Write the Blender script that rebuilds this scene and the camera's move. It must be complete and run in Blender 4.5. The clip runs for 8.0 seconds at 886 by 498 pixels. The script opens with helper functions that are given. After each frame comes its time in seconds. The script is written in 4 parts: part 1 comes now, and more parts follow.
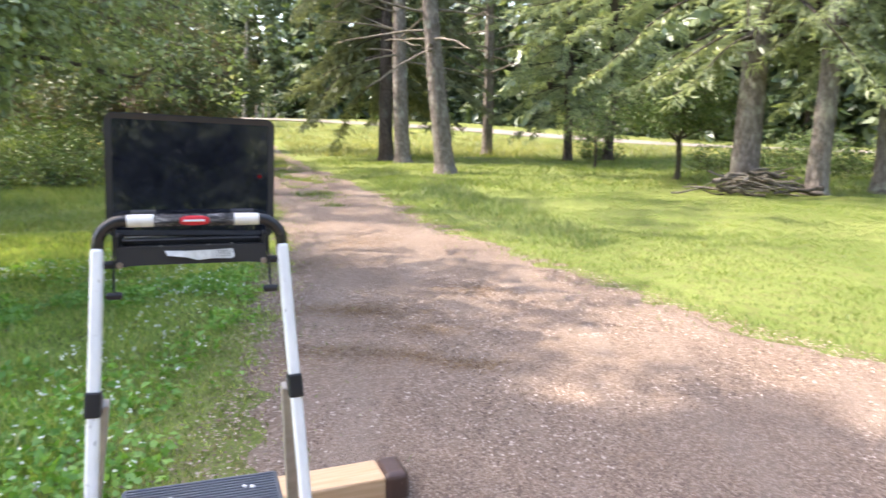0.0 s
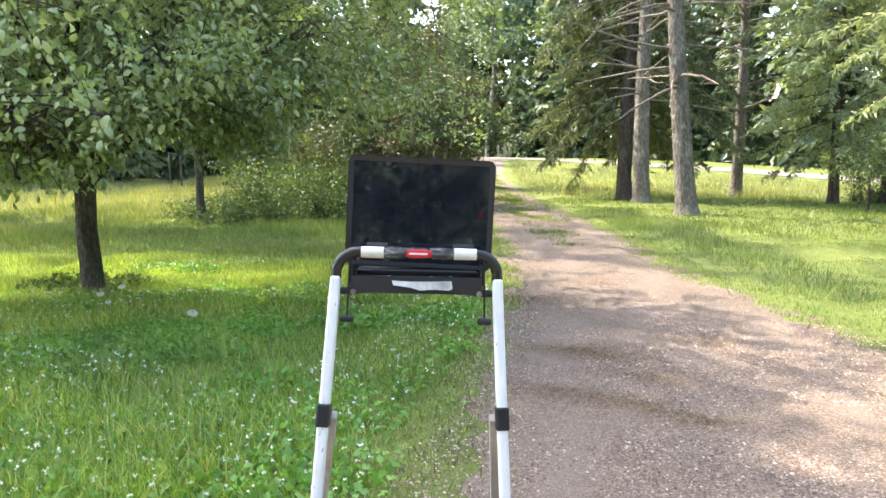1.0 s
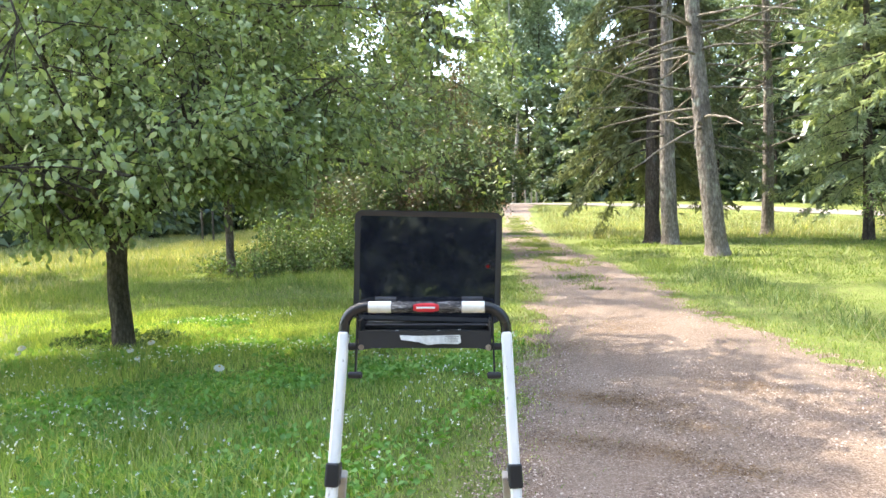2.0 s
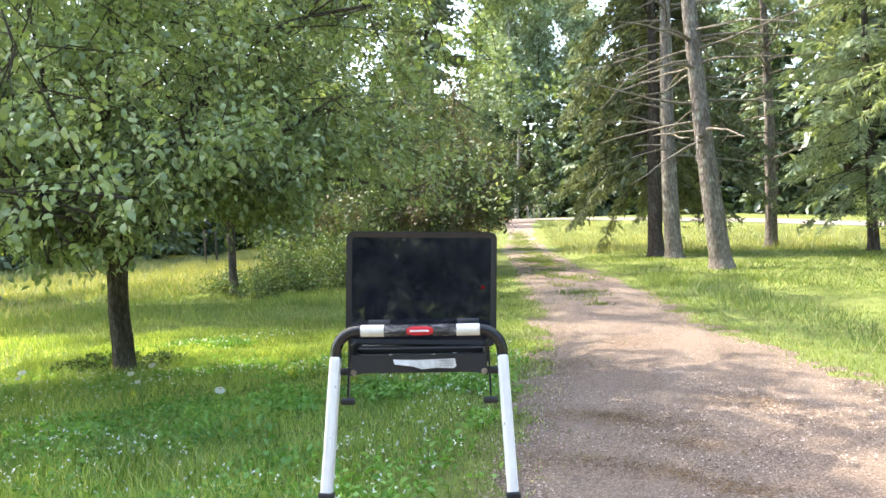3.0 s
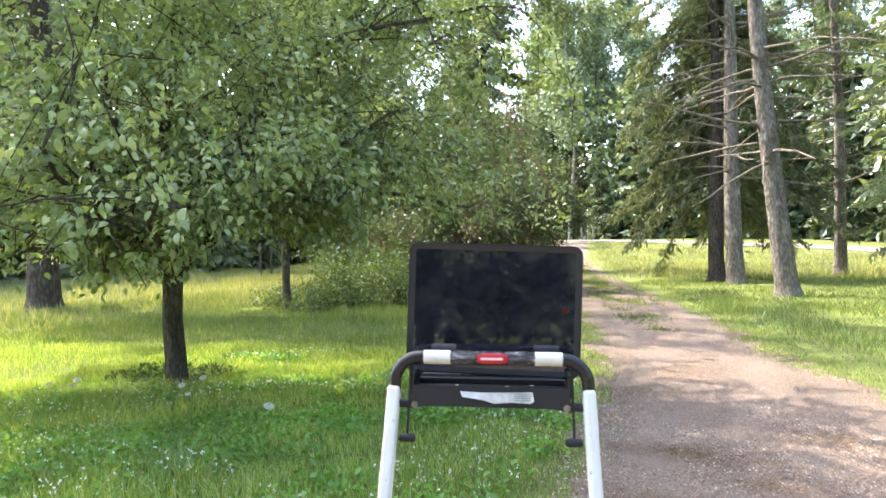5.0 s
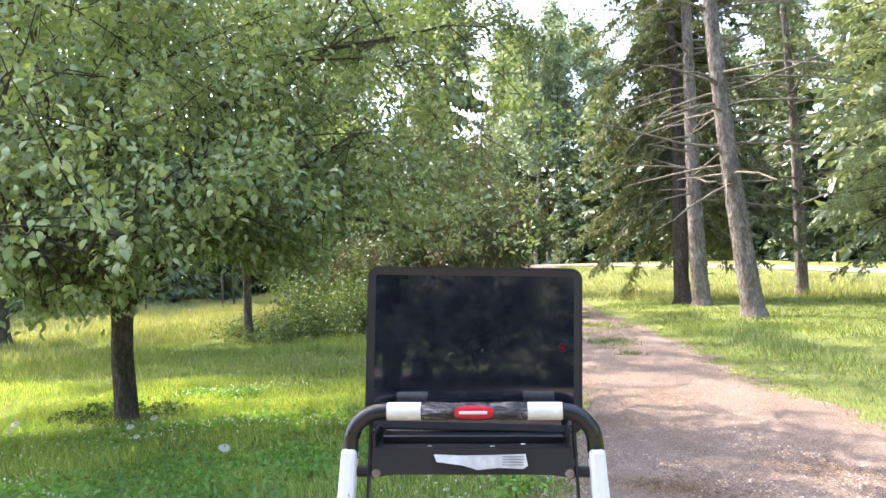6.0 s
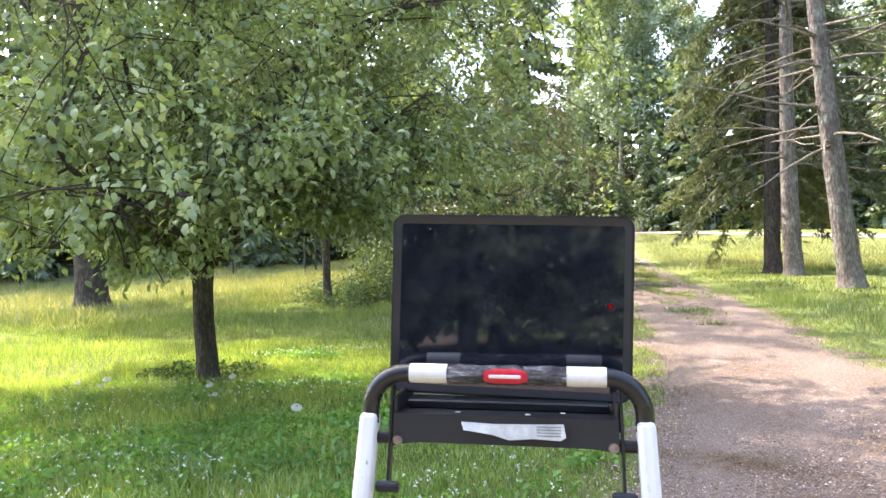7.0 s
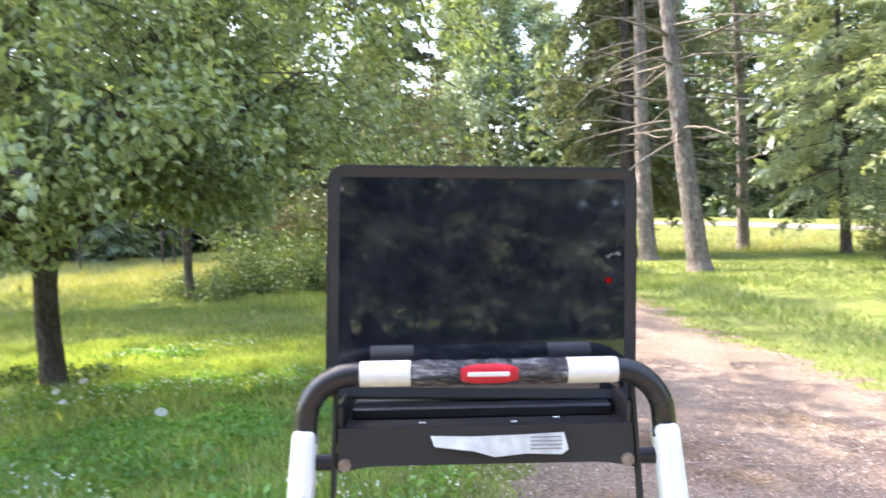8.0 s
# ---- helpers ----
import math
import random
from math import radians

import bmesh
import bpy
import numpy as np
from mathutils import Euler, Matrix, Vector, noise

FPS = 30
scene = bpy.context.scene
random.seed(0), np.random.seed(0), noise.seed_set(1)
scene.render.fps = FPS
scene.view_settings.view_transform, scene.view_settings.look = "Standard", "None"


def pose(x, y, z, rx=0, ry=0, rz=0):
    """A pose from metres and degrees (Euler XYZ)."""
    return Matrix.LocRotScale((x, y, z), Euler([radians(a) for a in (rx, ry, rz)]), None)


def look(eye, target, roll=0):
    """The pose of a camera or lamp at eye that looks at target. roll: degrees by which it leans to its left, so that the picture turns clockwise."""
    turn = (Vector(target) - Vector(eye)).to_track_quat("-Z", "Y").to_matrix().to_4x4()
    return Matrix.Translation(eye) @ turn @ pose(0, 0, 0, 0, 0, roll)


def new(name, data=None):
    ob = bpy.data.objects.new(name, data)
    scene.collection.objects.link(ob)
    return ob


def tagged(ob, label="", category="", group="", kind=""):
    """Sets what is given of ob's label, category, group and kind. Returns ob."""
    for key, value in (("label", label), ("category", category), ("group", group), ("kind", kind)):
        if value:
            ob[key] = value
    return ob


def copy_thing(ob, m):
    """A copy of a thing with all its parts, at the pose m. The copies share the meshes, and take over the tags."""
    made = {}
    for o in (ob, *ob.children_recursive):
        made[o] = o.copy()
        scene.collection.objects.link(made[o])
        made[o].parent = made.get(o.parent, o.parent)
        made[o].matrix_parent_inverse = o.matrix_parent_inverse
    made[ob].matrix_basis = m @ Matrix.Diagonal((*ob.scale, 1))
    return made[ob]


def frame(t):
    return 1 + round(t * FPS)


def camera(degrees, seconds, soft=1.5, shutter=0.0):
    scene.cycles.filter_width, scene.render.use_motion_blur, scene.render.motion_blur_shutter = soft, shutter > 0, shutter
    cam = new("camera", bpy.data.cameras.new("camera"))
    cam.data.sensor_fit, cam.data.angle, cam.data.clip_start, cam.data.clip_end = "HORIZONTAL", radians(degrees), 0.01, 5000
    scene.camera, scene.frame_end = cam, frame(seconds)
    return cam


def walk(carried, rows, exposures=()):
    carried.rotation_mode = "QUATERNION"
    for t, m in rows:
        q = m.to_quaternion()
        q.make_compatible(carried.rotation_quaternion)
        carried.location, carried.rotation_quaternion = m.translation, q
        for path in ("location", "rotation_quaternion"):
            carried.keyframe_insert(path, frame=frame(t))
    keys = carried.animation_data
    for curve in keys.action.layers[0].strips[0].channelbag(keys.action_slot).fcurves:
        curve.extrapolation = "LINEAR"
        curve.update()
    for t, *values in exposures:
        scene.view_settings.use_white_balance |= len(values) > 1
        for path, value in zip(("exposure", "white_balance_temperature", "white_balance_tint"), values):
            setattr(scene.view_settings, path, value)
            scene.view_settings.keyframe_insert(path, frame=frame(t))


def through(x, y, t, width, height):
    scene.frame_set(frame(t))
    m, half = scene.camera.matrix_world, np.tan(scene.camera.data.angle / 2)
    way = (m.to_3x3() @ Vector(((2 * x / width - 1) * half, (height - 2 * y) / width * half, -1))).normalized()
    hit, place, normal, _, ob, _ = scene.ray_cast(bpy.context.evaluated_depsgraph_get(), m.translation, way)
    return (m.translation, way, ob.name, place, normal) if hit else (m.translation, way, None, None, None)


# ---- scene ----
cam = camera(64.8, 8.0, soft=1.5, shutter=0.22)
PATH = [
    (0, (0.2578, -1.7882, 1.3772), (0.1294, -0.06248, 1.0569), 0.2),
    (0.5, (0.2526, -1.8066, 1.3842), (-0.2763, -0.1505, 1.1097), 0.3),
    (1, (0.3027, -1.7943, 1.3816), (-0.3934, -0.1936, 1.1554), -0.0),
    (1.5, (0.3344, -1.7855, 1.3860), (-0.4101, -0.198, 1.2302), -1.0),
    (3, (0.3485, -1.7239, 1.3992), (-0.4259, -0.1443, 1.3350), -2.6),
    (3.5, (0.3379, -1.7195, 1.3763), (-0.4418, -0.1426, 1.3226), -2.7),
    (4, (0.3133, -1.6975, 1.3737), (-0.5192, -0.1478, 1.3130), -2.5),
    (4.5, (0.3045, -1.6394, 1.3886), (-0.579, -0.1179, 1.3438), -1.8),
    (5, (0.2191, -1.5717, 1.3860), (-0.6679, -0.05192, 1.3737), -1.3),
    (5.2, (0.1408, -1.5180, 1.3913), (-0.6917, 0.03168, 1.4414), -1.6),
    (6.3, (0.088, -1.3209, 1.3798), (-0.7216, 0.2411, 1.4309), -2.3),
    (6.5, (0.09152, -1.3094, 1.3825), (-0.7559, 0.2332, 1.4168), -1.5),
    (7, (0.09152, -1.2179, 1.3526), (-0.8923, 0.2411, 1.3306), -2.0),
    (7.5, (0.02112, -1.1396, 1.3376), (-0.9187, 0.3485, 1.3288), -3.3),
    (7.8, (-0.073, -1.110, 1.334), (-1.014, 0.655, 1.317), -3.3),
    (7.9, (-0.097, -1.096, 1.331), (-0.968, 0.704, 1.293), -3.0),
    (8, (-0.113, -1.076, 1.322), (-0.901, 0.760, 1.255), -2.4),
]
walk(cam, [(t, look(eye, target, roll)) for t, eye, target, roll in PATH],
     exposures=[(0, 2.76, 7200, 15), (1, 2.92, 7150, 8), (4.5, 2.95, 7100, 9), (6.3, 3.02, 7000, 17), (7.6, 3.06, 7000, 17), (8, 3.22, 7000, 17)])

# ---------------------------------------------------------------- world and light
SUN = Vector((-0.58, 0.11, 0.80)).normalized()          # the way to the sun
world = bpy.data.worlds.new("sky")
scene.world = world
world.use_nodes = True
wn = world.node_tree.nodes
sky = wn.new("ShaderNodeTexSky")
sky.sky_type, sky.sun_disc = "NISHITA", False
sky.sun_elevation = math.asin(SUN.z)
sky.sun_rotation = math.atan2(SUN.x, SUN.y)
sky.air_density, sky.dust_density, sky.ozone_density = 1.0, 2.0, 1.0
wn["Background"].inputs["Strength"].default_value = 0.15
world.node_tree.links.new(sky.outputs["Color"], wn["Background"].inputs["Color"])
sun_data = bpy.data.lights.new("sun", "SUN")
sun_data.energy, sun_data.angle, sun_data.color = 1.75, radians(0.55), (1.0, 0.95, 0.86)
sun = new("sun", sun_data)
sun.matrix_basis = look(SUN * 60, (0, 0, 0))


# ---------------------------------------------------------------- materials
def material(name, build):
    m = bpy.data.materials.new(name)
    m.use_nodes = True
    nt = m.node_tree
    nt.nodes.clear()
    out = nt.nodes.new("ShaderNodeOutputMaterial")
    nt.links.new(build(nt), out.inputs["Surface"])
    return m


def node(nt, kind, links=None, **values):
    """A node with its inputs set by name, or linked."""
    n = nt.nodes.new("ShaderNode" + kind)
    for key, value in values.items():
        n.inputs[key.replace("_", " ")].default_value = value
    for key, socket in (links or {}).items():
        nt.links.new(socket, n.inputs[key])
    return n


def ramp(nt, factor, stops):
    n = nt.nodes.new("ShaderNodeValToRGB")
    e = n.color_ramp.elements
    while len(e) < len(stops):
        e.new(0.5)
    for el, (p, c) in zip(e, stops):
        el.position, el.color = p, (*c, 1)
    nt.links.new(factor, n.inputs["Fac"])
    return n.outputs["Color"]


def noise_of(nt, scale, detail=4.0, stretch=None, rough=0.55):
    tc = nt.nodes.new("ShaderNodeTexCoord")
    socket = tc.outputs["Object"]
    if stretch:
        mp = node(nt, "Mapping", {"Vector": socket})
        mp.inputs["Scale"].default_value = stretch
        socket = mp.outputs["Vector"]
    n = node(nt, "TexNoise", {"Vector": socket}, Scale=scale, Detail=detail, Roughness=rough)
    return n.outputs["Fac"]


def mixed(nt, factor, a, b, how="MIX"):
    n = nt.nodes.new("ShaderNodeMix")
    n.data_type, n.blend_type = "RGBA", how
    for socket, value in ((n.inputs[0], factor), (n.inputs[6], a), (n.inputs[7], b)):
        if isinstance(value, (int, float)):
            socket.default_value = value
        elif isinstance(value, tuple):
            socket.default_value = (*value, 1)
        else:
            nt.links.new(value, socket)
    return n.outputs[2]


def surface(nt, colour, rough=0.6, metal=0.0, bump=None, depth=0.3, spec=0.5, dist=0.01, ior=1.5):
    p = node(nt, "BsdfPrincipled", Metallic=metal, IOR=ior)
    p.inputs["Specular IOR Level"].default_value = spec
    for socket, value in ((p.inputs["Base Color"], colour), (p.inputs["Roughness"], rough)):
        if isinstance(value, tuple):
            socket.default_value = (*value, 1)
        elif isinstance(value, (int, float)):
            socket.default_value = value
        else:
            nt.links.new(value, socket)
    if bump is not None:
        b = node(nt, "Bump", {"Height": bump}, Strength=depth, Distance=dist)
        nt.links.new(b.outputs["Normal"], p.inputs["Normal"])
    return p.outputs["BSDF"]


def island(nt):
    return nt.nodes.new("ShaderNodeNewGeometry").outputs["Random Per Island"]


def leafy(name, stops, through=0.35, gloss=0.12, glow=(1.25, 1.2, 0.45), patch=0.8, patch_colour=None):
    """Foliage: reflecting, glossy and letting light through, each leaf a little different."""
    def build(nt):
        col = ramp(nt, island(nt), stops)
        n = noise_of(nt, patch, 3.0)
        f = ramp(nt, n, [(0.35, (0.72, 0.74, 0.7)), (0.68, (1.25, 1.2, 1.1))])
        col = mixed(nt, 1.0, col, f, "MULTIPLY")
        if patch_colour:
            k = ramp(nt, noise_of(nt, 0.55, 2.0), [(0.5, (0, 0, 0)), (0.62, (0.85, 0.85, 0.85))])
            col = mixed(nt, k, col, patch_colour)
        d = node(nt, "BsdfDiffuse", {"Color": col})
        tcol = mixed(nt, 1.0, col, glow, "MULTIPLY")
        tr = node(nt, "BsdfTranslucent", {"Color": tcol})
        g = node(nt, "BsdfGlossy", Roughness=0.42)
        g.inputs["Color"].default_value = (0.8, 0.85, 0.9, 1)
        m1 = node(nt, "MixShader", Fac=through)
        nt.links.new(d.outputs[0], m1.inputs[1]); nt.links.new(tr.outputs[0], m1.inputs[2])
        m2 = node(nt, "MixShader", Fac=gloss)
        nt.links.new(m1.outputs[0], m2.inputs[1]); nt.links.new(g.outputs[0], m2.inputs[2])
        return m2.outputs[0]
    return material(name, build)


def bark(name, dark, light, scale=7.0, lichen=None):
    def build(nt):
        n1 = noise_of(nt, scale, 6.0, (1, 1, 0.22), 0.65)
        n2 = noise_of(nt, scale * 7, 4.0, (1, 1, 0.45), 0.7)
        col = ramp(nt, n1, [(0.36, dark), (0.62, light)])
        col = mixed(nt, 0.55, col, ramp(nt, n2, [(0.35, dark), (0.65, light)]))
        if lichen:
            k = ramp(nt, noise_of(nt, 3.1, 5.0), [(0.55, (0, 0, 0)), (0.7, (1, 1, 1))])
            col = mixed(nt, k, col, lichen)
        tc = nt.nodes.new("ShaderNodeTexCoord")
        mp = node(nt, "Mapping", {"Vector": tc.outputs["Object"]})
        mp.inputs["Scale"].default_value = (1, 1, 0.35)
        v = node(nt, "TexVoronoi", {"Vector": mp.outputs["Vector"]}, Scale=scale * 3.2)
        plates = ramp(nt, v.outputs["Distance"], [(0.25, (1.12, 1.12, 1.12)), (0.7, (0.55, 0.53, 0.5))])
        col = mixed(nt, 0.75, col, plates, "MULTIPLY")
        hgt = node(nt, "Math", {0: n2, 1: v.outputs["Distance"]})
        hgt.operation = "SUBTRACT"
        return surface(nt, col, 0.92, bump=hgt.outputs[0], depth=1.0, spec=0.15, dist=0.025)
    return material(name, build)


GRASS = leafy("grass_blades", [(0.0, (0.13, 0.225, 0.045)), (0.35, (0.26, 0.395, 0.10)), (0.8, (0.42, 0.545, 0.17)), (0.97, (0.57, 0.56, 0.29))],
              0.5, 0.05, (1.3, 1.2, 0.5), 0.7)
MOWN = leafy("mown_grass", [(0.0, (0.115, 0.18, 0.045)), (0.5, (0.175, 0.26, 0.066)), (0.85, (0.245, 0.32, 0.10)), (1.0, (0.38, 0.36, 0.20))],
             0.42, 0.03, (1.2, 1.1, 0.55), 0.5)
VERGE = leafy("verge_grass_blades", [(0.0, (0.09, 0.15, 0.045)), (0.5, (0.16, 0.235, 0.08)), (0.85, (0.26, 0.32, 0.14)), (1.0, (0.46, 0.43, 0.29))], 0.35, 0.04, (1.15, 1.1, 0.55), 0.9)
MEADOW = leafy("meadow_grass", [(0.0, (0.20, 0.25, 0.09)), (0.5, (0.285, 0.315, 0.14)), (0.9, (0.39, 0.375, 0.22)), (1.0, (0.48, 0.45, 0.30))],
               0.42, 0.04, (1.2, 1.1, 0.5), 0.25)
CLOVER = leafy("clover_leaves", [(0.0, (0.13, 0.28, 0.065)), (0.6, (0.21, 0.39, 0.125)), (1.0, (0.30, 0.48, 0.17))], 0.45, 0.02, (1.2, 1.2, 0.4), 1.2)
APPLE_LEAF = leafy("apple_leaves", [(0.0, (0.18, 0.235, 0.11)), (0.5, (0.28, 0.35, 0.17)), (0.9, (0.40, 0.46, 0.25)), (1.0, (0.47, 0.46, 0.29))],
                   0.36, 0.05, (1.05, 1.15, 0.5), 0.7)
BACK_LEAF = leafy("grey_green_leaves", [(0.0, (0.08, 0.12, 0.06)), (0.5, (0.13, 0.18, 0.095)), (0.9, (0.20, 0.25, 0.14)), (1.0, (0.26, 0.285, 0.165))],
                  0.24, 0.035, (1.1, 1.15, 0.6), 0.5)
RED_LEAF = leafy("mixed_leaves", [(0.0, (0.07, 0.11, 0.05)), (0.55, (0.12, 0.165, 0.085)), (0.9, (0.20, 0.235, 0.13)), (1.0, (0.25, 0.18, 0.12))],
                 0.25, 0.03, (1.1, 1.1, 0.6), 0.6, (0.15, 0.085, 0.065))
ASPEN_LEAF = leafy("aspen_leaves", [(0.0, (0.15, 0.205, 0.11)), (0.6, (0.22, 0.285, 0.165)), (1.0, (0.33, 0.385, 0.26))], 0.25, 0.07, (1.1, 1.1, 0.7), 0.2)
SPRUCE_LEAF = leafy("spruce_needles", [(0.0, (0.11, 0.15, 0.08)), (0.55, (0.165, 0.215, 0.115)), (0.9, (0.23, 0.28, 0.155)), (1.0, (0.29, 0.32, 0.19))], 0.3, 0.06, (1.1, 1.1, 0.6), 0.6)
OLIVE_SPRUCE = leafy("olive_spruce_needles", [(0.0, (0.13, 0.155, 0.09)), (0.55, (0.20, 0.23, 0.13)), (1.0, (0.30, 0.325, 0.20))], 0.32, 0.05, (1.1, 1.1, 0.6), 0.5)
LIGHT_SPRUCE = leafy("pale_spruce_needles", [(0.0, (0.23, 0.28, 0.185)), (0.55, (0.35, 0.405, 0.285)), (1.0, (0.50, 0.55, 0.42))], 0.5, 0.04, (1.2, 1.2, 0.6), 0.5)
BALSAM = leafy("dark_fir_needles", [(0.0, (0.035, 0.06, 0.032)), (0.6, (0.065, 0.10, 0.052)), (1.0, (0.11, 0.15, 0.075))], 0.22, 0.05, (1.1, 1.2, 0.5), 0.5)
SHRUB_LEAF = leafy("shrub_leaves", [(0.0, (0.075, 0.125, 0.05)), (0.6, (0.125, 0.19, 0.075)), (1.0, (0.22, 0.27, 0.13))], 0.22, 0.02, (1.2, 1.2, 0.5), 0.8)

APPLE_BARK = bark("apple_bark", (0.045, 0.038, 0.032), (0.18, 0.155, 0.13), 11)
PINE_BARK = bark("pine_bark", (0.10, 0.082, 0.073), (0.32, 0.285, 0.26), 6, (0.36, 0.36, 0.31))
SPRUCE_BARK = bark("spruce_bark", (0.038, 0.03, 0.026), (0.14, 0.112, 0.097), 6, (0.13, 0.135, 0.11))
BIRCH_BARK = bark("birch_bark", (0.17, 0.155, 0.135), (0.40, 0.37, 0.33), 3)
DEAD_WOOD = bark("dead_wood", (0.14, 0.12, 0.10), (0.38, 0.34, 0.29), 12)


def soil(nt):
    n1, n2, n3 = noise_of(nt, 0.6, 5.0), noise_of(nt, 9.0, 6.0), noise_of(nt, 60.0, 3.0)
    col = ramp(nt, n1, [(0.35, (0.12, 0.16, 0.042)), (0.6, (0.175, 0.21, 0.064))])
    col = mixed(nt, ramp(nt, n2, [(0.45, (0, 0, 0)), (0.75, (0.7, 0.7, 0.7))]), col, (0.13, 0.105, 0.055))
    col = mixed(nt, 0.5, col, ramp(nt, n3, [(0.3, (0.55, 0.55, 0.55)), (0.7, (1.3, 1.3, 1.2))]), "MULTIPLY")
    return surface(nt, col, 0.95, bump=n3, depth=0.8, spec=0.1, dist=0.02)


GROUND = material("turf_soil", soil)


def gravel(nt):
    n1, n2 = noise_of(nt, 0.75, 5.0), noise_of(nt, 6.0, 6.0, None, 0.7)
    tc = nt.nodes.new("ShaderNodeTexCoord")
    v = node(nt, "TexVoronoi", {"Vector": tc.outputs["Object"]}, Scale=120.0)
    grains = ramp(nt, v.outputs["Color"], [(0.1, (0.085, 0.061, 0.046)), (0.5, (0.20, 0.145, 0.113)), (0.9, (0.45, 0.372, 0.308))])
    base = ramp(nt, n1, [(0.35, (0.17, 0.115, 0.086)), (0.62, (0.255, 0.184, 0.141))])
    col = mixed(nt, 0.6, base, grains)
    worn = noise_of(nt, 1.6, 4.0, (1.6, 0.35, 1))
    col = mixed(nt, ramp(nt, worn, [(0.48, (0, 0, 0)), (0.66, (0.55, 0.55, 0.55))]), col, (0.265, 0.21, 0.172))
    col = mixed(nt, ramp(nt, n2, [(0.58, (0, 0, 0)), (0.75, (0.6, 0.6, 0.6))]), col, (0.20, 0.125, 0.075))
    h = node(nt, "Math", {0: v.outputs["Distance"], 1: n2})
    return surface(nt, col, 0.92, bump=h.outputs[0], depth=0.9, spec=0.2, dist=0.012)


GRAVEL = material("reddish_gravel", gravel)


def stone_mat(nt):
    col = ramp(nt, island(nt), [(0.0, (0.10, 0.068, 0.05)), (0.4, (0.205, 0.148, 0.115)), (0.75, (0.33, 0.25, 0.20)), (1.0, (0.54, 0.455, 0.39))])
    return surface(nt, col, 0.85, spec=0.25)


STONE = material("gravel_stones", stone_mat)
PALE_ROAD = material("pale_road_gravel", lambda nt: surface(nt, ramp(nt, noise_of(nt, 0.8, 6.0), [(0.3, (0.16, 0.14, 0.122)), (0.7, (0.22, 0.195, 0.172))]), 0.95, bump=noise_of(nt, 30), depth=0.5))
STRAW = leafy("dry_needles", [(0.0, (0.13, 0.075, 0.04)), (0.6, (0.21, 0.13, 0.07)), (1.0, (0.31, 0.22, 0.13))], 0.1, 0.03, (1, 1, 1), 1.0)
PETAL = leafy("white_petals", [(0.0, (0.86, 0.87, 0.84)), (1.0, (0.9, 0.9, 0.89))], 0.35, 0.03, (1, 1, 1), 1.0)
YELLOW = material("flower_eye", lambda nt: surface(nt, (0.62, 0.42, 0.05), 0.8, bump=noise_of(nt, 900), depth=0.6))


def rail_paint(nt):
    n = noise_of(nt, 40, 5.0, (1, 1, 0.2))
    col = ramp(nt, n, [(0.25, (0.70, 0.715, 0.73)), (0.6, (0.82, 0.83, 0.84))])
    k = ramp(nt, noise_of(nt, 90, 6.0, (1, 1, 0.5)), [(0.66, (0, 0, 0)), (0.72, (1, 1, 1))])
    return surface(nt, mixed(nt, k, col, (0.36, 0.36, 0.36)), 0.42, bump=n, depth=0.05)


RAIL = material("white_grey_painted_aluminium", rail_paint)


def scuffed(name, base, light, rough, amount=0.68, scale=60):
    def build(nt):
        k = ramp(nt, noise_of(nt, scale, 8.0, (1, 3, 0.6), 0.75), [(amount, (0, 0, 0)), (amount + 0.05, (1, 1, 1))])
        d = noise_of(nt, 12, 4.0)
        col = mixed(nt, k, base, light)
        r = ramp(nt, d, [(0.3, (rough - 0.1,) * 3), (0.7, (rough + 0.15,) * 3)])
        return surface(nt, col, r, bump=noise_of(nt, 300, 2.0), depth=0.06)
    return material(name, build)


GRIP = scuffed("black_grip", (0.016, 0.017, 0.019), (0.42, 0.42, 0.42), 0.3, 0.66, 70)
BLACK = scuffed("black_plastic", (0.014, 0.015, 0.018), (0.25, 0.25, 0.25), 0.45, 0.72, 45)
TRAY = scuffed("dusty_black_tray", (0.019, 0.019, 0.021), (0.22, 0.21, 0.2), 0.55, 0.70, 40)
CASE = scuffed("matt_black_case", (0.022, 0.024, 0.028), (0.09, 0.09, 0.1), 0.42, 0.75, 30)
TAPE = material("white_tape", lambda nt: surface(nt, ramp(nt, noise_of(nt, 60, 5), [(0.3, (0.66, 0.66, 0.64)), (0.7, (0.82, 0.82, 0.8))]), 0.5))
# the pale stops paint silvery highlights into the black tape's colour
WRAP = material("shiny_black_tape", lambda nt: surface(nt, ramp(nt, noise_of(nt, 70, 6, (0.35, 1, 2.2), 0.8), [(0.45, (0.02, 0.02, 0.023)), (0.58, (0.13, 0.13, 0.14)), (0.68, (0.5, 0.5, 0.52))]), 0.2, bump=noise_of(nt, 60, 5, (0.35, 1, 2.2), 0.75), depth=0.7))
RED = material("red_badge", lambda nt: surface(nt, ramp(nt, noise_of(nt, 80, 4), [(0.3, (0.55, 0.018, 0.03)), (0.7, (0.66, 0.03, 0.05))]), 0.35))
WHITE_INK = material("white_print", lambda nt: surface(nt, (0.75, 0.75, 0.75), 0.5))
PAPER = material("torn_paper_label", lambda nt: surface(nt, ramp(nt, noise_of(nt, 60, 6), [(0.3, (0.46, 0.46, 0.44)), (0.65, (0.72, 0.72, 0.70))]), 0.75))
PRINT = material("grey_print", lambda nt: surface(nt, (0.22, 0.22, 0.22), 0.7))
STEEL = material("worn_steel", lambda nt: surface(nt, ramp(nt, noise_of(nt, 120, 5), [(0.3, (0.2, 0.2, 0.2)), (0.7, (0.36, 0.36, 0.36))]), 0.4, 0.9))
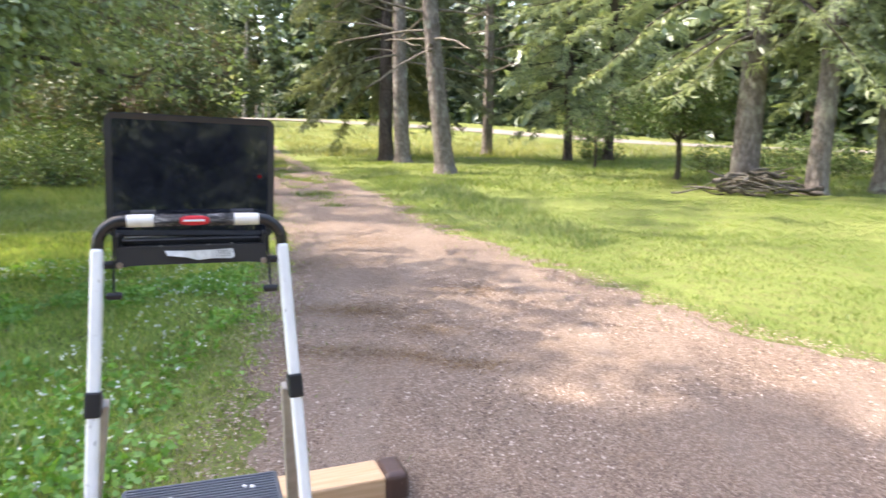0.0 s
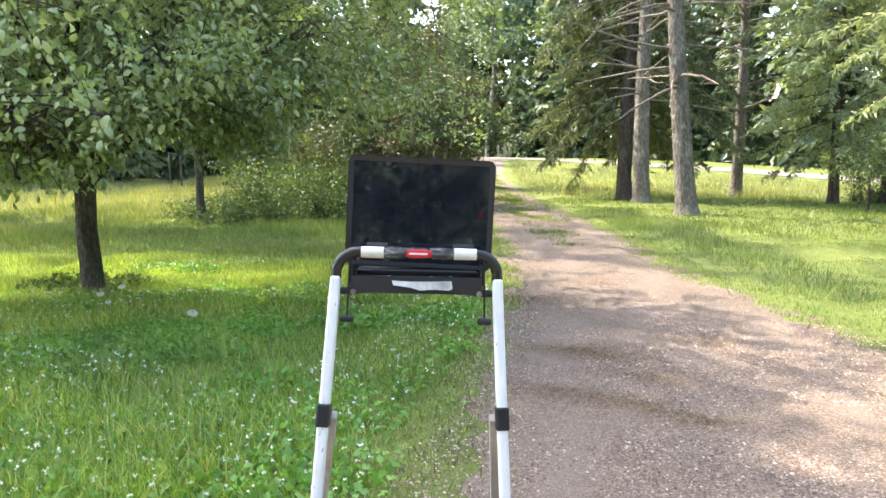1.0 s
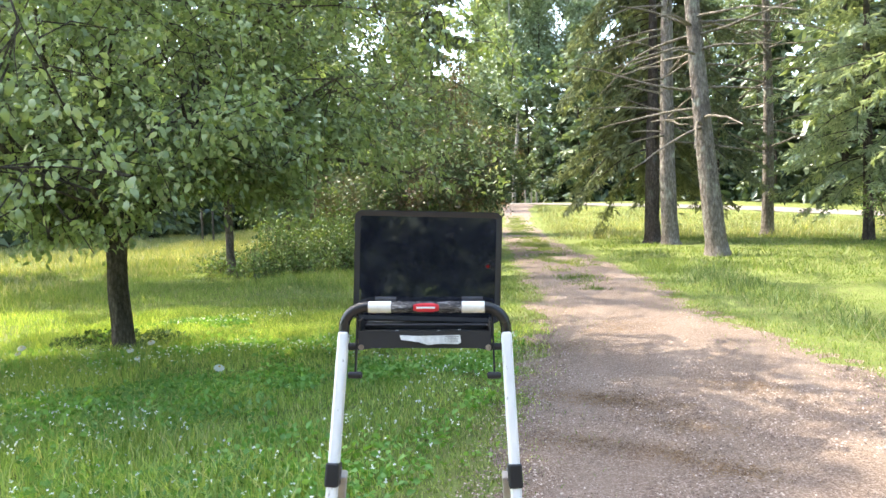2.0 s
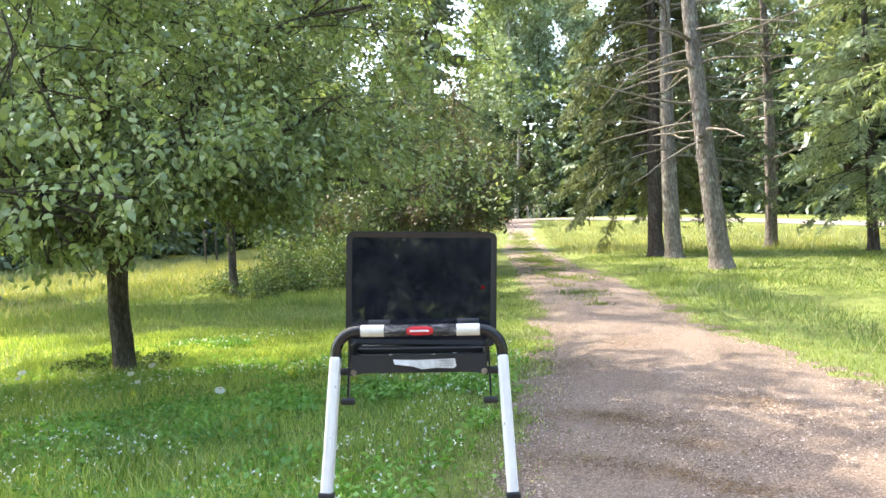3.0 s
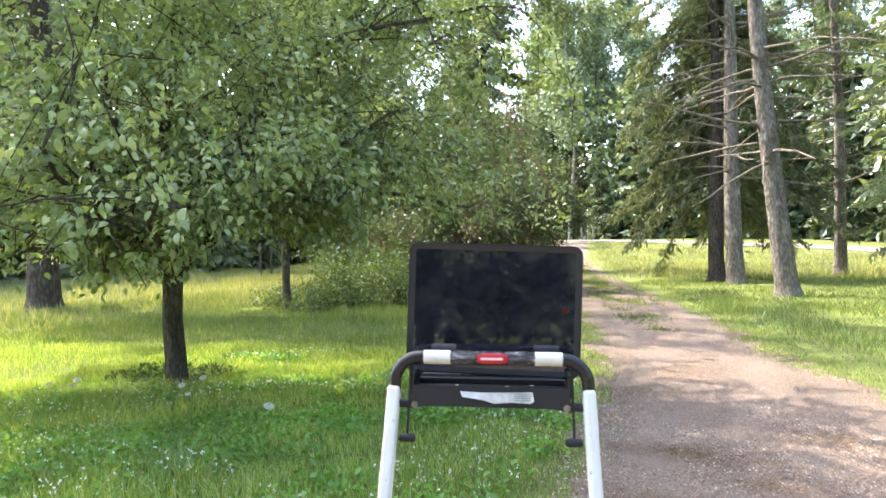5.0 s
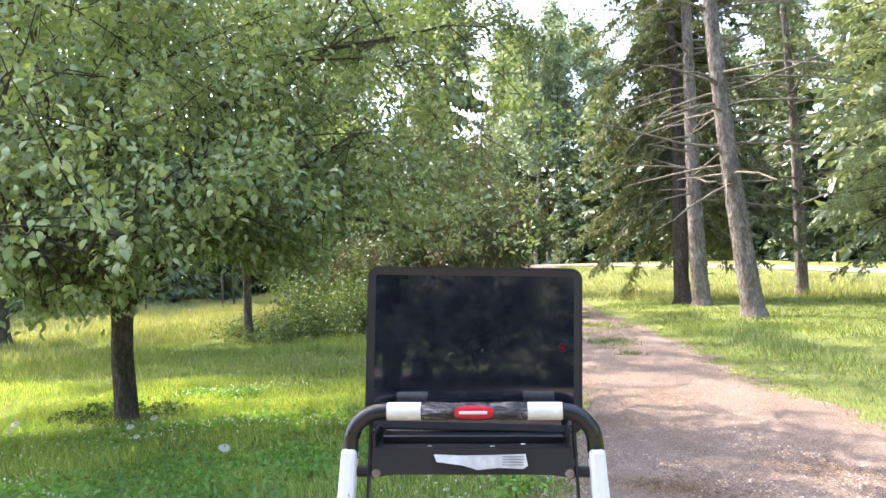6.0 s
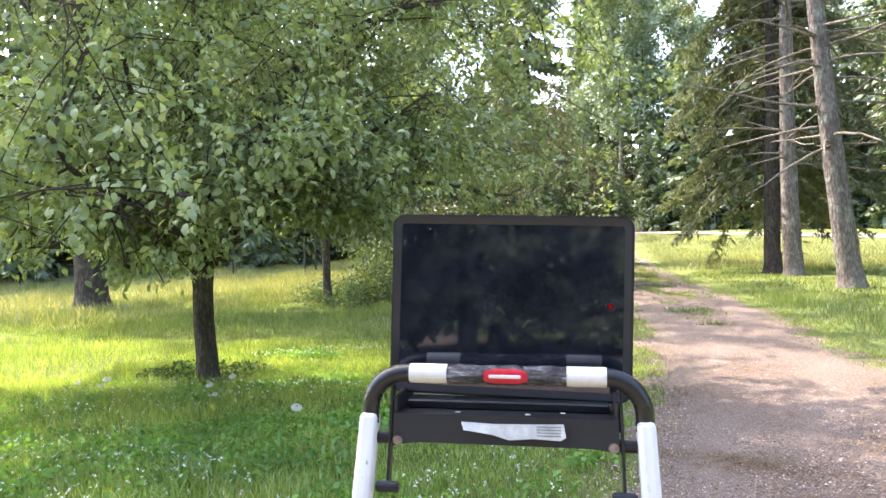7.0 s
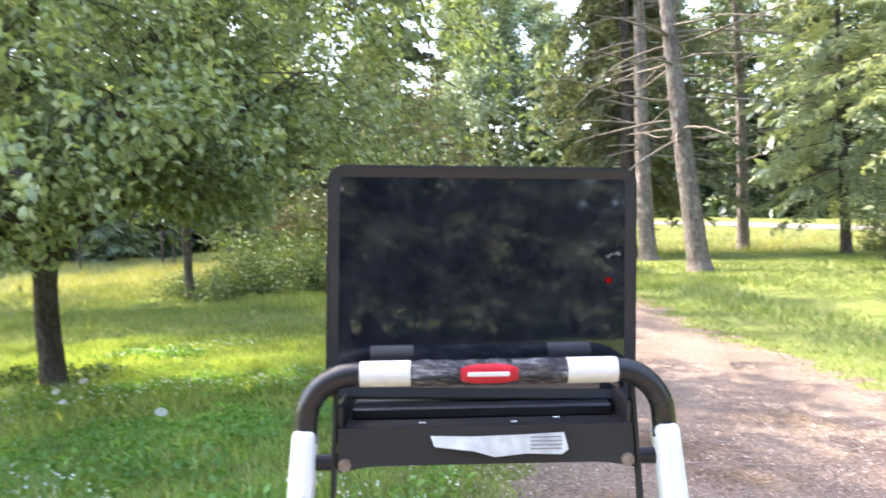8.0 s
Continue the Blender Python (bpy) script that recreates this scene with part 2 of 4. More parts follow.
TREAD = scuffed("grey_blue_rubber_tread", (0.10, 0.11, 0.135), (0.6, 0.6, 0.6), 0.5, 0.69, 24)
BRACE = material("tan_grey_leg_paint", lambda nt: surface(nt, ramp(nt, noise_of(nt, 30, 5), [(0.3, (0.36, 0.32, 0.27)), (0.7, (0.46, 0.42, 0.37))]), 0.5))


def streaks_and_reflection(nt):
    """A dark glass screen with wiped streaks and the trees' mottled reflection painted in."""
    n = noise_of(nt, 7.0, 6.0, (1, 1, 1.6), 0.7)
    painted_reflection = ramp(nt, noise_of(nt, 38.0, 7.0, (1, 1, 0.7), 0.75), [(0.46, (0, 0, 0)), (0.68, (1, 1, 1))])
    rough = ramp(nt, n, [(0.35, (0.01,) * 3), (0.8, (0.07,) * 3)])
    col = ramp(nt, n, [(0.4, (0.006, 0.008, 0.013)), (0.8, (0.018, 0.021, 0.031))])
    # pale specks in the base colour imitate the reflected trees
    col = mixed(nt, painted_reflection, col, (0.026, 0.029, 0.038))
    shader = surface(nt, col, rough, spec=1.0, ior=1.55)
    shader.node.inputs["Specular Tint"].default_value = (0.78, 0.86, 1.0, 1)
    return shader


SCREEN = material("dark_glass_screen", streaks_and_reflection)
REC = material("lit_red_symbol", lambda nt: node(nt, "Emission", Strength=0.025, Color=(1, 0.03, 0.04, 1)).outputs[0])
LENS = material("camera_hole", lambda nt: surface(nt, (0.01, 0.01, 0.012), 0.1))
WOOD = material("tan_wood", lambda nt: surface(nt, ramp(nt, noise_of(nt, 14, 6, (0.3, 4, 4)), [(0.3, (0.50, 0.31, 0.16)), (0.7, (0.64, 0.43, 0.26))]), 0.5, bump=noise_of(nt, 40, 5, (0.3, 4, 4)), depth=0.15))
BROWN = scuffed("dark_brown_leather", (0.075, 0.04, 0.03), (0.22, 0.15, 0.12), 0.4, 0.62, 40)


# ---------------------------------------------------------------- mesh helpers
class Geo:
    """Gathers points and faces of one mesh."""

    def __init__(self):
        self.v, self.f, self.n = [], [], 0

    def add(self, v, f):
        v, f = np.asarray(v, float).reshape(-1, 3), np.asarray(f, int)
        self.v.append(v)
        self.f.append(f + self.n)
        self.n += len(v)

    def tube(self, pts, radii, sides=7, jitter=0.0, seed=0, across=None):
        pts = np.asarray(pts, float)
        r = np.random.RandomState(seed)
        n = len(pts)
        tang = np.gradient(pts, axis=0)
        tang /= np.linalg.norm(tang, axis=1)[:, None] + 1e-9
        ref = np.where(np.abs(tang[:, 2:3]) > 0.9, np.array([[1.0, 0, 0]]), np.array([[0, 0, 1.0]]))
        if across is not None:
            ref = np.tile(np.array([across], float), (n, 1))
        a = np.cross(tang, ref); a /= np.linalg.norm(a, axis=1)[:, None] + 1e-9
        b = np.cross(tang, a)
        ang = np.arange(sides) / sides * 2 * np.pi
        rad = np.asarray(radii, float)[:, None] * (1 + jitter * (r.rand(n, sides) - 0.5))
        v = pts[:, None] + rad[..., None] * (np.cos(ang)[None, :, None] * a[:, None] + np.sin(ang)[None, :, None] * b[:, None])
        i, j = np.meshgrid(np.arange(n - 1), np.arange(sides), indexing="ij")
        k = (j + 1) % sides
        f = np.stack([i * sides + j, i * sides + k, (i + 1) * sides + k, (i + 1) * sides + j], -1).reshape(-1, 4)
        self.add(v, f)

    def mesh(self, name, smooth=False):
        me = bpy.data.meshes.new(name)
        v = np.concatenate(self.v)
        sizes = np.concatenate([np.full(len(f), f.shape[1]) for f in self.f])
        idx = np.concatenate([f.ravel() for f in self.f])
        me.vertices.add(len(v)); me.vertices.foreach_set("co", v.ravel())
        me.loops.add(len(idx)); me.loops.foreach_set("vertex_index", idx.astype(np.int32))
        me.polygons.add(len(sizes))
        start = np.concatenate([[0], np.cumsum(sizes)[:-1]])
        me.polygons.foreach_set("loop_start", start.astype(np.int32))
        if smooth:
            me.polygons.foreach_set("use_smooth", np.ones(len(sizes), bool))
        me.update(calc_edges=True)
        return me


def part(name, geo, mat, parent=None, label="", smooth=False):
    """Links a Geo, bmesh or mesh as one object under a thing or a part."""
    if isinstance(geo, Geo):
        me = geo.mesh(name, smooth)
    elif isinstance(geo, bmesh.types.BMesh):
        me = bpy.data.meshes.new(name)
        geo.to_mesh(me)
        geo.free()
        if smooth:
            me.polygons.foreach_set("use_smooth", [True] * len(me.polygons))
    else:
        me = geo
    if not me.materials:
        me.materials.append(mat)
    ob = new(name, me)
    if parent is not None:
        ob.parent = parent
    if label:
        ob["label"] = label
    return ob


def unit(v):
    return v / (np.linalg.norm(v, axis=-1, keepdims=True) + 1e-9)


def leaves(geo, p, size, rs, out=None, droop=0.3, narrow=0.55, fold=0.18, rounded=False):
    """Folded leaves with pointed tips at the points p."""
    n = len(p)
    d = unit(rs.normal(size=(n, 3)) + (0 if out is None else out * 0.9) - np.array([0, 0, droop]))
    up = unit(rs.normal(size=(n, 3)) * 0.7 + np.array([0, 0, 1.0]))
    s = unit(np.cross(d, up))
    nrm = np.cross(s, d)
    L = size * (0.65 + 0.7 * rs.rand(n, 1))
    W = L * narrow * 0.5
    a, tip = p, p + d * L
    if rounded:
        pts = [p]
        for along, wide in ((0.24, 0.78), (0.58, 1.0), (0.84, 0.55)):
            pts += [p + d * L * along + s * W * wide + nrm * L * fold * wide, p + d * L * along - s * W * wide + nrm * L * fold * wide]
        pts.append(p + d * L - nrm * L * 0.12)
        v = np.stack(pts, 1).reshape(-1, 3)
        i = np.arange(n)[:, None] * 8
        geo.add(v, np.concatenate([i + [0, 2, 1], i + [5, 6, 7]], 0))
        geo.f.append(np.concatenate([i + [1, 2, 4, 3], i + [3, 4, 6, 5]], 0) + geo.n - len(v))
        return
    l = p + d * L * 0.42 + s * W + nrm * L * fold
    r = p + d * L * 0.42 - s * W + nrm * L * fold
    v = np.stack([a, l, tip, r], 1).reshape(-1, 3)
    i = np.arange(n)[:, None] * 4
    f = np.concatenate([i + [0, 2, 1], i + [0, 3, 2]], 0)
    geo.add(v, f)


def blades(geo, p, height, width, rs, lean=0.45, simple=False):
    """Bent grass blades rooted at p."""
    n = len(p)
    ang = rs.rand(n, 1) * 2 * np.pi
    s = np.concatenate([np.cos(ang), np.sin(ang), np.zeros((n, 1))], 1)
    b2 = rs.rand(n, 1) * 2 * np.pi
    b = np.concatenate([np.cos(b2), np.sin(b2), np.zeros((n, 1))], 1)
    h = np.asarray(height).reshape(-1, 1) * (0.5 + 0.9 * rs.rand(n, 1))
    w = np.asarray(width).reshape(-1, 1)
    k = h * lean * rs.rand(n, 1) * 1.6
    up = np.array([0, 0, 1.0])
    if simple:
        v = np.stack([p - s * w, p + s * w, p + up * h * 0.95 + b * k], 1).reshape(-1, 3)
        geo.add(v, np.arange(n)[:, None] * 3 + [0, 1, 2])
        return
    mid = p + up * h * 0.58 + b * k * 0.35
    tip = p + up * h * 0.95 + b * k
    v = np.stack([p - s * w, p + s * w, mid + s * w * 0.75, mid - s * w * 0.75, tip], 1).reshape(-1, 3)
    i = np.arange(n)[:, None] * 5
    geo.add(v, i + [0, 1, 2, 3])
    geo.f.append(i + [3, 2, 4] + geo.n - len(v))


# ---------------------------------------------------------------- lie of the land
LEFT_Y = [-60, -12, 0, 0.58, 1.87, 2.9, 4.6, 8.2, 13.8, 17.5, 28.8, 62, 90]
LEFT_X = [-9, -1.4, -0.92, -0.96, -1.18, -1.48, -1.9, -3.1, -5.4, -6.9, -11.6, -24.0, -36]
RIGHT_Y = [-60, -12, 0, 2.27, 2.97, 3.98, 5.73, 7.8, 11.6, 14.8, 20, 23, 45, 62, 90]
RIGHT_X = [4, 7.0, 4.2, 2.5, 1.9, 1.33, 0.41, -0.65, -1.95, -3.4, -5.7, -7.0, -15.2, -21.2, -32]


def rise(x, y):
    """Height of the ground: flat here, climbing gently towards the far road."""
    k = np.clip((y - 36) / 34, 0, 1)
    far = np.clip((y - 66) / 200, 0, 1)
    return 1.45 * k * k * (3 - 2 * k) + 2.0 * far


def edges(y):
    return np.interp(y, LEFT_Y, LEFT_X), np.interp(y, RIGHT_Y, RIGHT_X)


def road_depth(x, y):
    """Metres inside the driveway (minus: outside)."""
    l, r = edges(y)
    return np.minimum(x - l, r - x)


ROAD_X = [60, 22, 14, 5, -2.8, -17, -30, -60, -120]
ROAD_Y = [-30, 20, 29.6, 40.5, 48.5, 58.5, 67, 84, 116]
def sheet(xs, ys, height):
    X, Y = np.meshgrid(xs, ys, indexing="ij")
    Z = height(X, Y)
    n, m = X.shape
    i, j = np.meshgrid(np.arange(n - 1), np.arange(m - 1), indexing="ij")
    f = np.stack([i * m + j, (i + 1) * m + j, (i + 1) * m + j + 1, i * m + j + 1], -1).reshape(-1, 4)
    g = Geo()
    g.add(np.stack([X, Y, Z], -1).reshape(-1, 3), f)
    return g


def lumps(x, y, s):
    return np.sin(x * 1.7 * s + 1.3 * np.sin(y * 1.1 * s)) * np.sin(y * 1.9 * s + 1.7 * np.sin(x * 0.9 * s))


def ground_height(x, y):
    k = np.clip(-road_depth(x, y) / 1.2, 0, 1)
    return rise(x, y) + 0.03 * k * lumps(x, y, 0.9) + 0.012 * k * lumps(x, y, 3.7)


axis = np.concatenate([-np.geomspace(700, 16, 26), np.linspace(-15.5, 15.5, 156), np.geomspace(16, 700, 26)])
part("ground", sheet(axis, axis + 3, ground_height), GROUND, smooth=True)
tagged(bpy.data.objects["ground"], "grassy lawn ground sheet of turf and soil", "ground", kind="structure")


# the driveway: a crowned strip whose ragged edges dip under the turf
def strip(ys, across, inner, left_of, right_of, crown, lift, ragged=0.0):
    n, m = len(ys), across
    u = np.linspace(0, 1, m)
    l, r = left_of(ys), right_of(ys)
    X = l[:, None] + (r - l)[:, None] * u
    Y = np.repeat(ys[:, None], m, 1)
    rim = np.clip(np.minimum(u, 1 - u) * (r - l)[:, None] / inner, 0, 1)
    Z = rise(X, Y) + lift * rim - 0.03 * (1 - rim) + crown * rim * lumps(X, Y, 1.6) + ragged * (1 - rim) * rim * (lumps(X, Y, 2.3) + 0.8 * lumps(X, Y, 6.1))
    i, j = np.meshgrid(np.arange(n - 1), np.arange(m - 1), indexing="ij")
    f = np.stack([i * m + j, i * m + j + 1, (i + 1) * m + j + 1, (i + 1) * m + j], -1).reshape(-1, 4)
    g = Geo()
    g.add(np.stack([X, Y, Z], -1).reshape(-1, 3), f)
    return g


def wobble(y, k):
    return 0.03 * np.sin(y * 2.3 + k) + 0.02 * np.sin(y * 5.9 + 2 * k) + 0.015 * np.sin(y * 13.1 + 3 * k)


ys = np.concatenate([np.linspace(-30, -4, 40), np.linspace(-3.9, 14, 260), np.linspace(14.2, 70, 160)])
drive = part("driveway", strip(ys, 90, 0.8, lambda y: edges(y)[0] - 0.32 + wobble(y, 0.4), lambda y: edges(y)[1] + 0.36 + wobble(y, 1.9), 0.008, 0.022, 0.05), GRAVEL, smooth=True)
tagged(drive, "reddish brown gravel driveway with grassy edges", "driveway", kind="structure")


# the far road crosses beyond the meadow
def far_road():
    s = np.linspace(0, 8, 120)
    x, y = np.interp(s, range(9), ROAD_X), np.interp(s, range(9), ROAD_Y)
    t = unit(np.stack([np.gradient(x), np.gradient(y)], 1))
    g = Geo()
    rows = []
    for k in np.linspace(1.6, 4.4, 8):
        X, Y = x + t[:, 1] * k, y - t[:, 0] * k
        rows.append(np.stack([X, Y, rise(X, Y) + 0.05], 1))
    V = np.stack(rows, 1)
    n, m = V.shape[:2]
    i, j = np.meshgrid(np.arange(n - 1), np.arange(m - 1), indexing="ij")
    g.add(V.reshape(-1, 3), np.stack([i * m + j, (i + 1) * m + j, (i + 1) * m + j + 1, i * m + j + 1], -1).reshape(-1, 4))
    return g


tagged(part("road", far_road(), PALE_ROAD, smooth=True), "pale sunlit gravel road beyond the meadow", "road", kind="structure")


# ---------------------------------------------------------------- trees
def limb(start, way, length, radius, rs, bend=0.5, steps=6, sag=0.0):
    pts, d = [np.array(start, float)], np.array(way, float)
    for i in range(steps):
        d = unit(d + rs.normal(size=3) * bend * 0.25 + np.array([0, 0, -sag / steps]))
        pts.append(pts[-1] + d * length / steps)
    return np.array(pts), np.linspace(radius, radius * 0.3, steps + 1)


def broadleaf(name, place, height, fork, radius, spread, leaf, count, mats, seed, label, category="tree",
              limbs=8, bias=(0, 0), low=0.0, crown_depth=None, group="", lean=(0, 0), floor=None, reaching=(), near=False, ceiling=None, gaps=None):
    """A tree with a short trunk, limbs, twigs and a crown of single leaves."""
    rs = np.random.RandomState(seed)
    top = new(name)
    top.matrix_basis = pose(*place)
    g = Geo()
    zs = np.array([-0.1, 0.0, 0.08, 0.25, 0.55, 0.8, 1.0]) * fork
    flare = np.array([1.9, 1.6, 1.25, 1.05, 0.98, 1.0, 1.12])
    pts = np.stack([lean[0] * zs / fork + 0.02 * np.sin(zs * 4), lean[1] * zs / fork + 0.02 * np.cos(zs * 5), zs], 1)
    g.tube(pts, radius * flare, 14, 0.16, seed)
    tip = pts[-1]
    g2, ends = Geo(), []
    under = lambda q: q[-1, 2] < (0.7 * fork if floor is None else floor(q[-1:])[0])
    over = lambda q: ceiling is not None and q[-1, 2] > ceiling(q[-1:])[0]
    for i in range(limbs):
        a = i / limbs * 2 * np.pi + rs.rand() * 0.6
        up = 0.35 + 0.9 * rs.rand() if i > 1 else 1.9
        way = unit(np.array([np.cos(a) + bias[0], np.sin(a) + bias[1], up]))
        L = spread * (0.8 + 0.35 * rs.rand()) if i > 1 else (height - fork) * 0.8
        if 2 <= i < 2 + len(reaching):
            dx, dy, dz, L = reaching[i - 2]
            way = unit(np.array([dx, dy, dz]))
        foot, thick = tip - [0, 0, 0.12 * rs.rand() * fork], radius * (0.36 + 0.13 * rs.rand())
        for attempt in range(7):
            p, r = limb(foot, way, L, thick, rs, 0.55, 8, 0.25)
            if floor is None or (p[5:, 2] > floor(p[5:]) + 0.02).all():
                break
            way = unit(way + [0, 0, 0.15])
        gm = Geo()
        gm.tube(p, r, 8, 0.1, seed + i)
        part("limb", gm, mats[0], top, smooth=True)
        for k in range(2, 9):
            for q in range(3):
                w2 = unit(p[k] - p[k - 1] + rs.normal(size=3) * 0.9)
                p2, r2 = limb(p[k], w2, min(L, 3.6) * (0.32 + 0.2 * rs.rand()), r[k] * 0.4 + 0.003, rs, 0.9, 5, 0.35 + low)
                if under(p2) or over(p2):
                    continue
                g2.tube(p2, r2, 4, 0, 0)
                ends.append(p2[2:])
                for e in p2[2:]:
                    w3 = unit(rs.normal(size=3) + [0, 0, -0.1 - low])
                    p3, r3 = limb(e, w3, 0.22 * spread * (0.5 + rs.rand()) * 0.8, 0.006, rs, 0.9, 3, 0.4 + low)
                    if under(p3) or over(p3):
                        continue
                    g2.tube(p3, r3, 3, 0, 0)
                    ends.append(p3[1:])
    pool = np.concatenate(ends)
    low_edge = np.full(len(pool), 0.7 * fork) if floor is None else floor(pool)
    pool = pool[pool[:, 2] > low_edge + 0.25 * (rs.rand(len(pool)) - 0.3)]
    if ceiling is not None:
        pool = pool[pool[:, 2] < ceiling(pool) + 0.35 * (rs.rand(len(pool)) - 0.5)]
    if gaps is not None:
        size, part_kept = gaps
        q = pool / size
        swell = np.sin(q[:, 0] + 1.4 * np.sin(q[:, 1] * 0.9 + seed)) + np.sin(q[:, 1] * 1.1 + 1.3 * np.sin(q[:, 2])) + np.sin(q[:, 2] * 1.5 + 1.2 * np.sin(q[:, 0] * 1.2))
        pool = pool[swell + 0.5 * rs.normal(size=len(pool)) > np.quantile(swell, 1 - part_kept)]
    pick = pool[rs.randint(len(pool), size=count)]
    pos = pick + rs.normal(size=(count, 3)) * leaf * 1.1
    mid = pool.mean(0)
    gl = Geo()
    leaves(gl, pos, leaf, rs, unit(pos - mid), 0.55, 0.5, 0.14, near)
    part("trunk", g, mats[0], top, smooth=True)
    tagged(part("branchwork", g2, mats[0], top), kind="stuff")
    part("crown", gl, mats[1], top)
    return tagged(top, label, category, group)


def sprays(geo, base, way, length, width, rs, crossed=True):
    """Needle twigs: two thin crossed blades each, notched to a ragged outline."""
    n = len(base)
    s = unit(np.cross(way, rs.normal(size=(n, 3))))
    u = np.cross(s, way)
    L, W = length[:, None], width[:, None]
    for side in (s, u) if crossed else (s,):
        v = np.stack([base, base + way * L * 0.35 + side * W, base + way * L, base + way * L * 0.35 - side * W], 1).reshape(-1, 3)
        i = np.arange(n)[:, None] * 4
        geo.add(v, np.concatenate([i + [0, 1, 2], i + [0, 2, 3]], 0))


def conifer_mesh(seed, height, radius, reach, first, whorls, per, twigs, twig_len, droop, dead=0, lean=(0, 0), full=1.0, tip_up=0.25, far=False, wide=0.06, bare=None):
    """Trunk, boughs and needles of a spruce or pine; no boughs on the side named bare."""
    rs = np.random.RandomState(seed)
    gt, gb, gn = Geo(), Geo(), Geo()
    zs = np.concatenate([[-0.15, 0.0, 0.12, 0.35, 0.8], np.linspace(1.6, height, 12)])
    flare = np.concatenate([[1.75, 1.5, 1.2, 1.06, 1.0], np.linspace(0.97, 0.06, 12)])
    axis_ = lambda z: np.stack([lean[0] * z + 0.05 * np.sin(z * 0.5 + seed), lean[1] * z + 0.05 * np.cos(z * 0.6 + seed), z], -1)
    gt.tube(axis_(zs) - axis_(np.zeros(1)) * [1, 1, 0], radius * flare, 7 if far else 16, 0.12, seed)
    shift = -axis_(np.zeros(1))[0] * [1, 1, 0]
    rad_at = lambda z: np.interp(z, zs, radius * flare)
    for w in range(whorls):
        z = first + (height - first) * (w / whorls) ** 1.05
        k = 1 - (z - first) / (height - first + 1e-6)
        for b in range(per):
            zb = z + rs.rand() * (height - first) / whorls
            a = rs.rand() * 2 * np.pi
            if bare is not None and math.cos(a) * bare[0] + math.sin(a) * bare[1] > 0.1 and zb < 11:
                continue
            L = reach * (0.18 + 0.82 * k ** 0.8) * (0.7 + 0.5 * rs.rand()) * (1 if k < 0.92 else 0.8)
            way = np.array([np.cos(a), np.sin(a), 0.12 + 0.5 * (1 - k) - droop * 0.25])
            o = axis_(np.array([zb]))[0] + shift
            d = unit(way)
            pts = [o]
            steps = 4 if far else 7
            for i in range(steps):
                t = i / steps
                d = unit(d + np.array([0, 0, -droop * 0.28 if t < 0.6 else tip_up * 0.5]) + rs.normal(size=3) * 0.06)
                pts.append(pts[-1] + d * L / steps)
            pts = np.array(pts)
            bough = pts[::4] if far else pts
            gb.tube(bough, np.linspace(max(0.008, 0.16 * rad_at(zb)), 0.004, len(bough)), 3 if far else 4, 0, 0)
            m = max(8, int(twigs * full * (0.3 + 0.7 * L / reach)))
            t = rs.rand(m) ** 0.75 * 0.92 + 0.08
            p = np.stack([np.interp(t * steps, range(steps + 1), pts[:, c]) for c in range(3)], 1)
            fwd = unit(np.stack([np.interp(t * steps, range(steps), np.diff(pts, axis=0)[:, c]) for c in range(3)], 1))
            side = unit(np.cross(fwd, [0, 0, 1.0])) * rs.choice([-1, 1], size=(m, 1))
            tw = unit(fwd * 0.55 + side * (0.4 + 0.9 * rs.rand(m, 1)) + rs.normal(size=(m, 3)) * 0.22 - [0, 0, 0.3 + droop * 0.5])
            ln = twig_len * (0.5 + rs.rand(m)) * (1.15 - 0.55 * t)
            q0 = p + tw * (ln * 0.0)[:, None]
            for c in range(1 if far else 3):
                off = rs.rand(m) * (0 if far else 1)
                w2 = unit(tw + rs.normal(size=(m, 3)) * (0.2 if far else 0.45))
                sprays(gn, q0 + tw * (ln * off * 0.8)[:, None], w2, ln * (1.0 if far else 0.55), ln * (0.2 if far else wide) + 0.006, rs, not far)
    dry = []
    for b in range(dead):
        gd = Geo()
        z = rs.uniform(3.0, first * 1.1) if b % 3 else rs.uniform(1.5, 4)
        a = rs.rand() * 2 * np.pi
        o = axis_(np.array([z]))[0] + shift
        p, r = limb(o, np.array([np.cos(a), np.sin(a), 0.25 * rs.rand() - 0.05]), (rs.uniform(1.6, 3.8) if rs.rand() > 0.25 else 0.35) if b % 3 else 0.3, 0.040, rs, 0.3, 8, 0.2)
        gd.tube(p, r, 6, 0.1, b)
        if b % 3 and rs.rand() > 0.4:
            for c in range(3):
                p2, r2 = limb(p[3 + c], unit(p[4] - p[3] + rs.normal(size=3) * 0.6), 0.6, 0.009, rs, 0.8, 4, 0.2)
                gd.tube(p2, r2, 3)
        dry.append(gd)
    return gt, gb, gn, dry


def conifer(name, place, mats, label, turn=0, group="", category="tree", **shape):
    top = new(name)
    top.matrix_basis = pose(*place, 0, 0, turn)
    gt, gb, gn, dry = conifer_mesh(**shape)
    part("trunk", gt, mats[0], top, smooth=True)
    tagged(part("branchwork", gb, mats[1], top), kind="stuff")
    for gd in dry:
        part("dead_branch", gd, DEAD_WOOD, top, smooth=True)
    part("needles", gn, mats[2], top)
    return tagged(top, label, category, group)


def on_ground(x, y, sink=0.03):
    return (x, y, float(rise(x, y)) - sink)


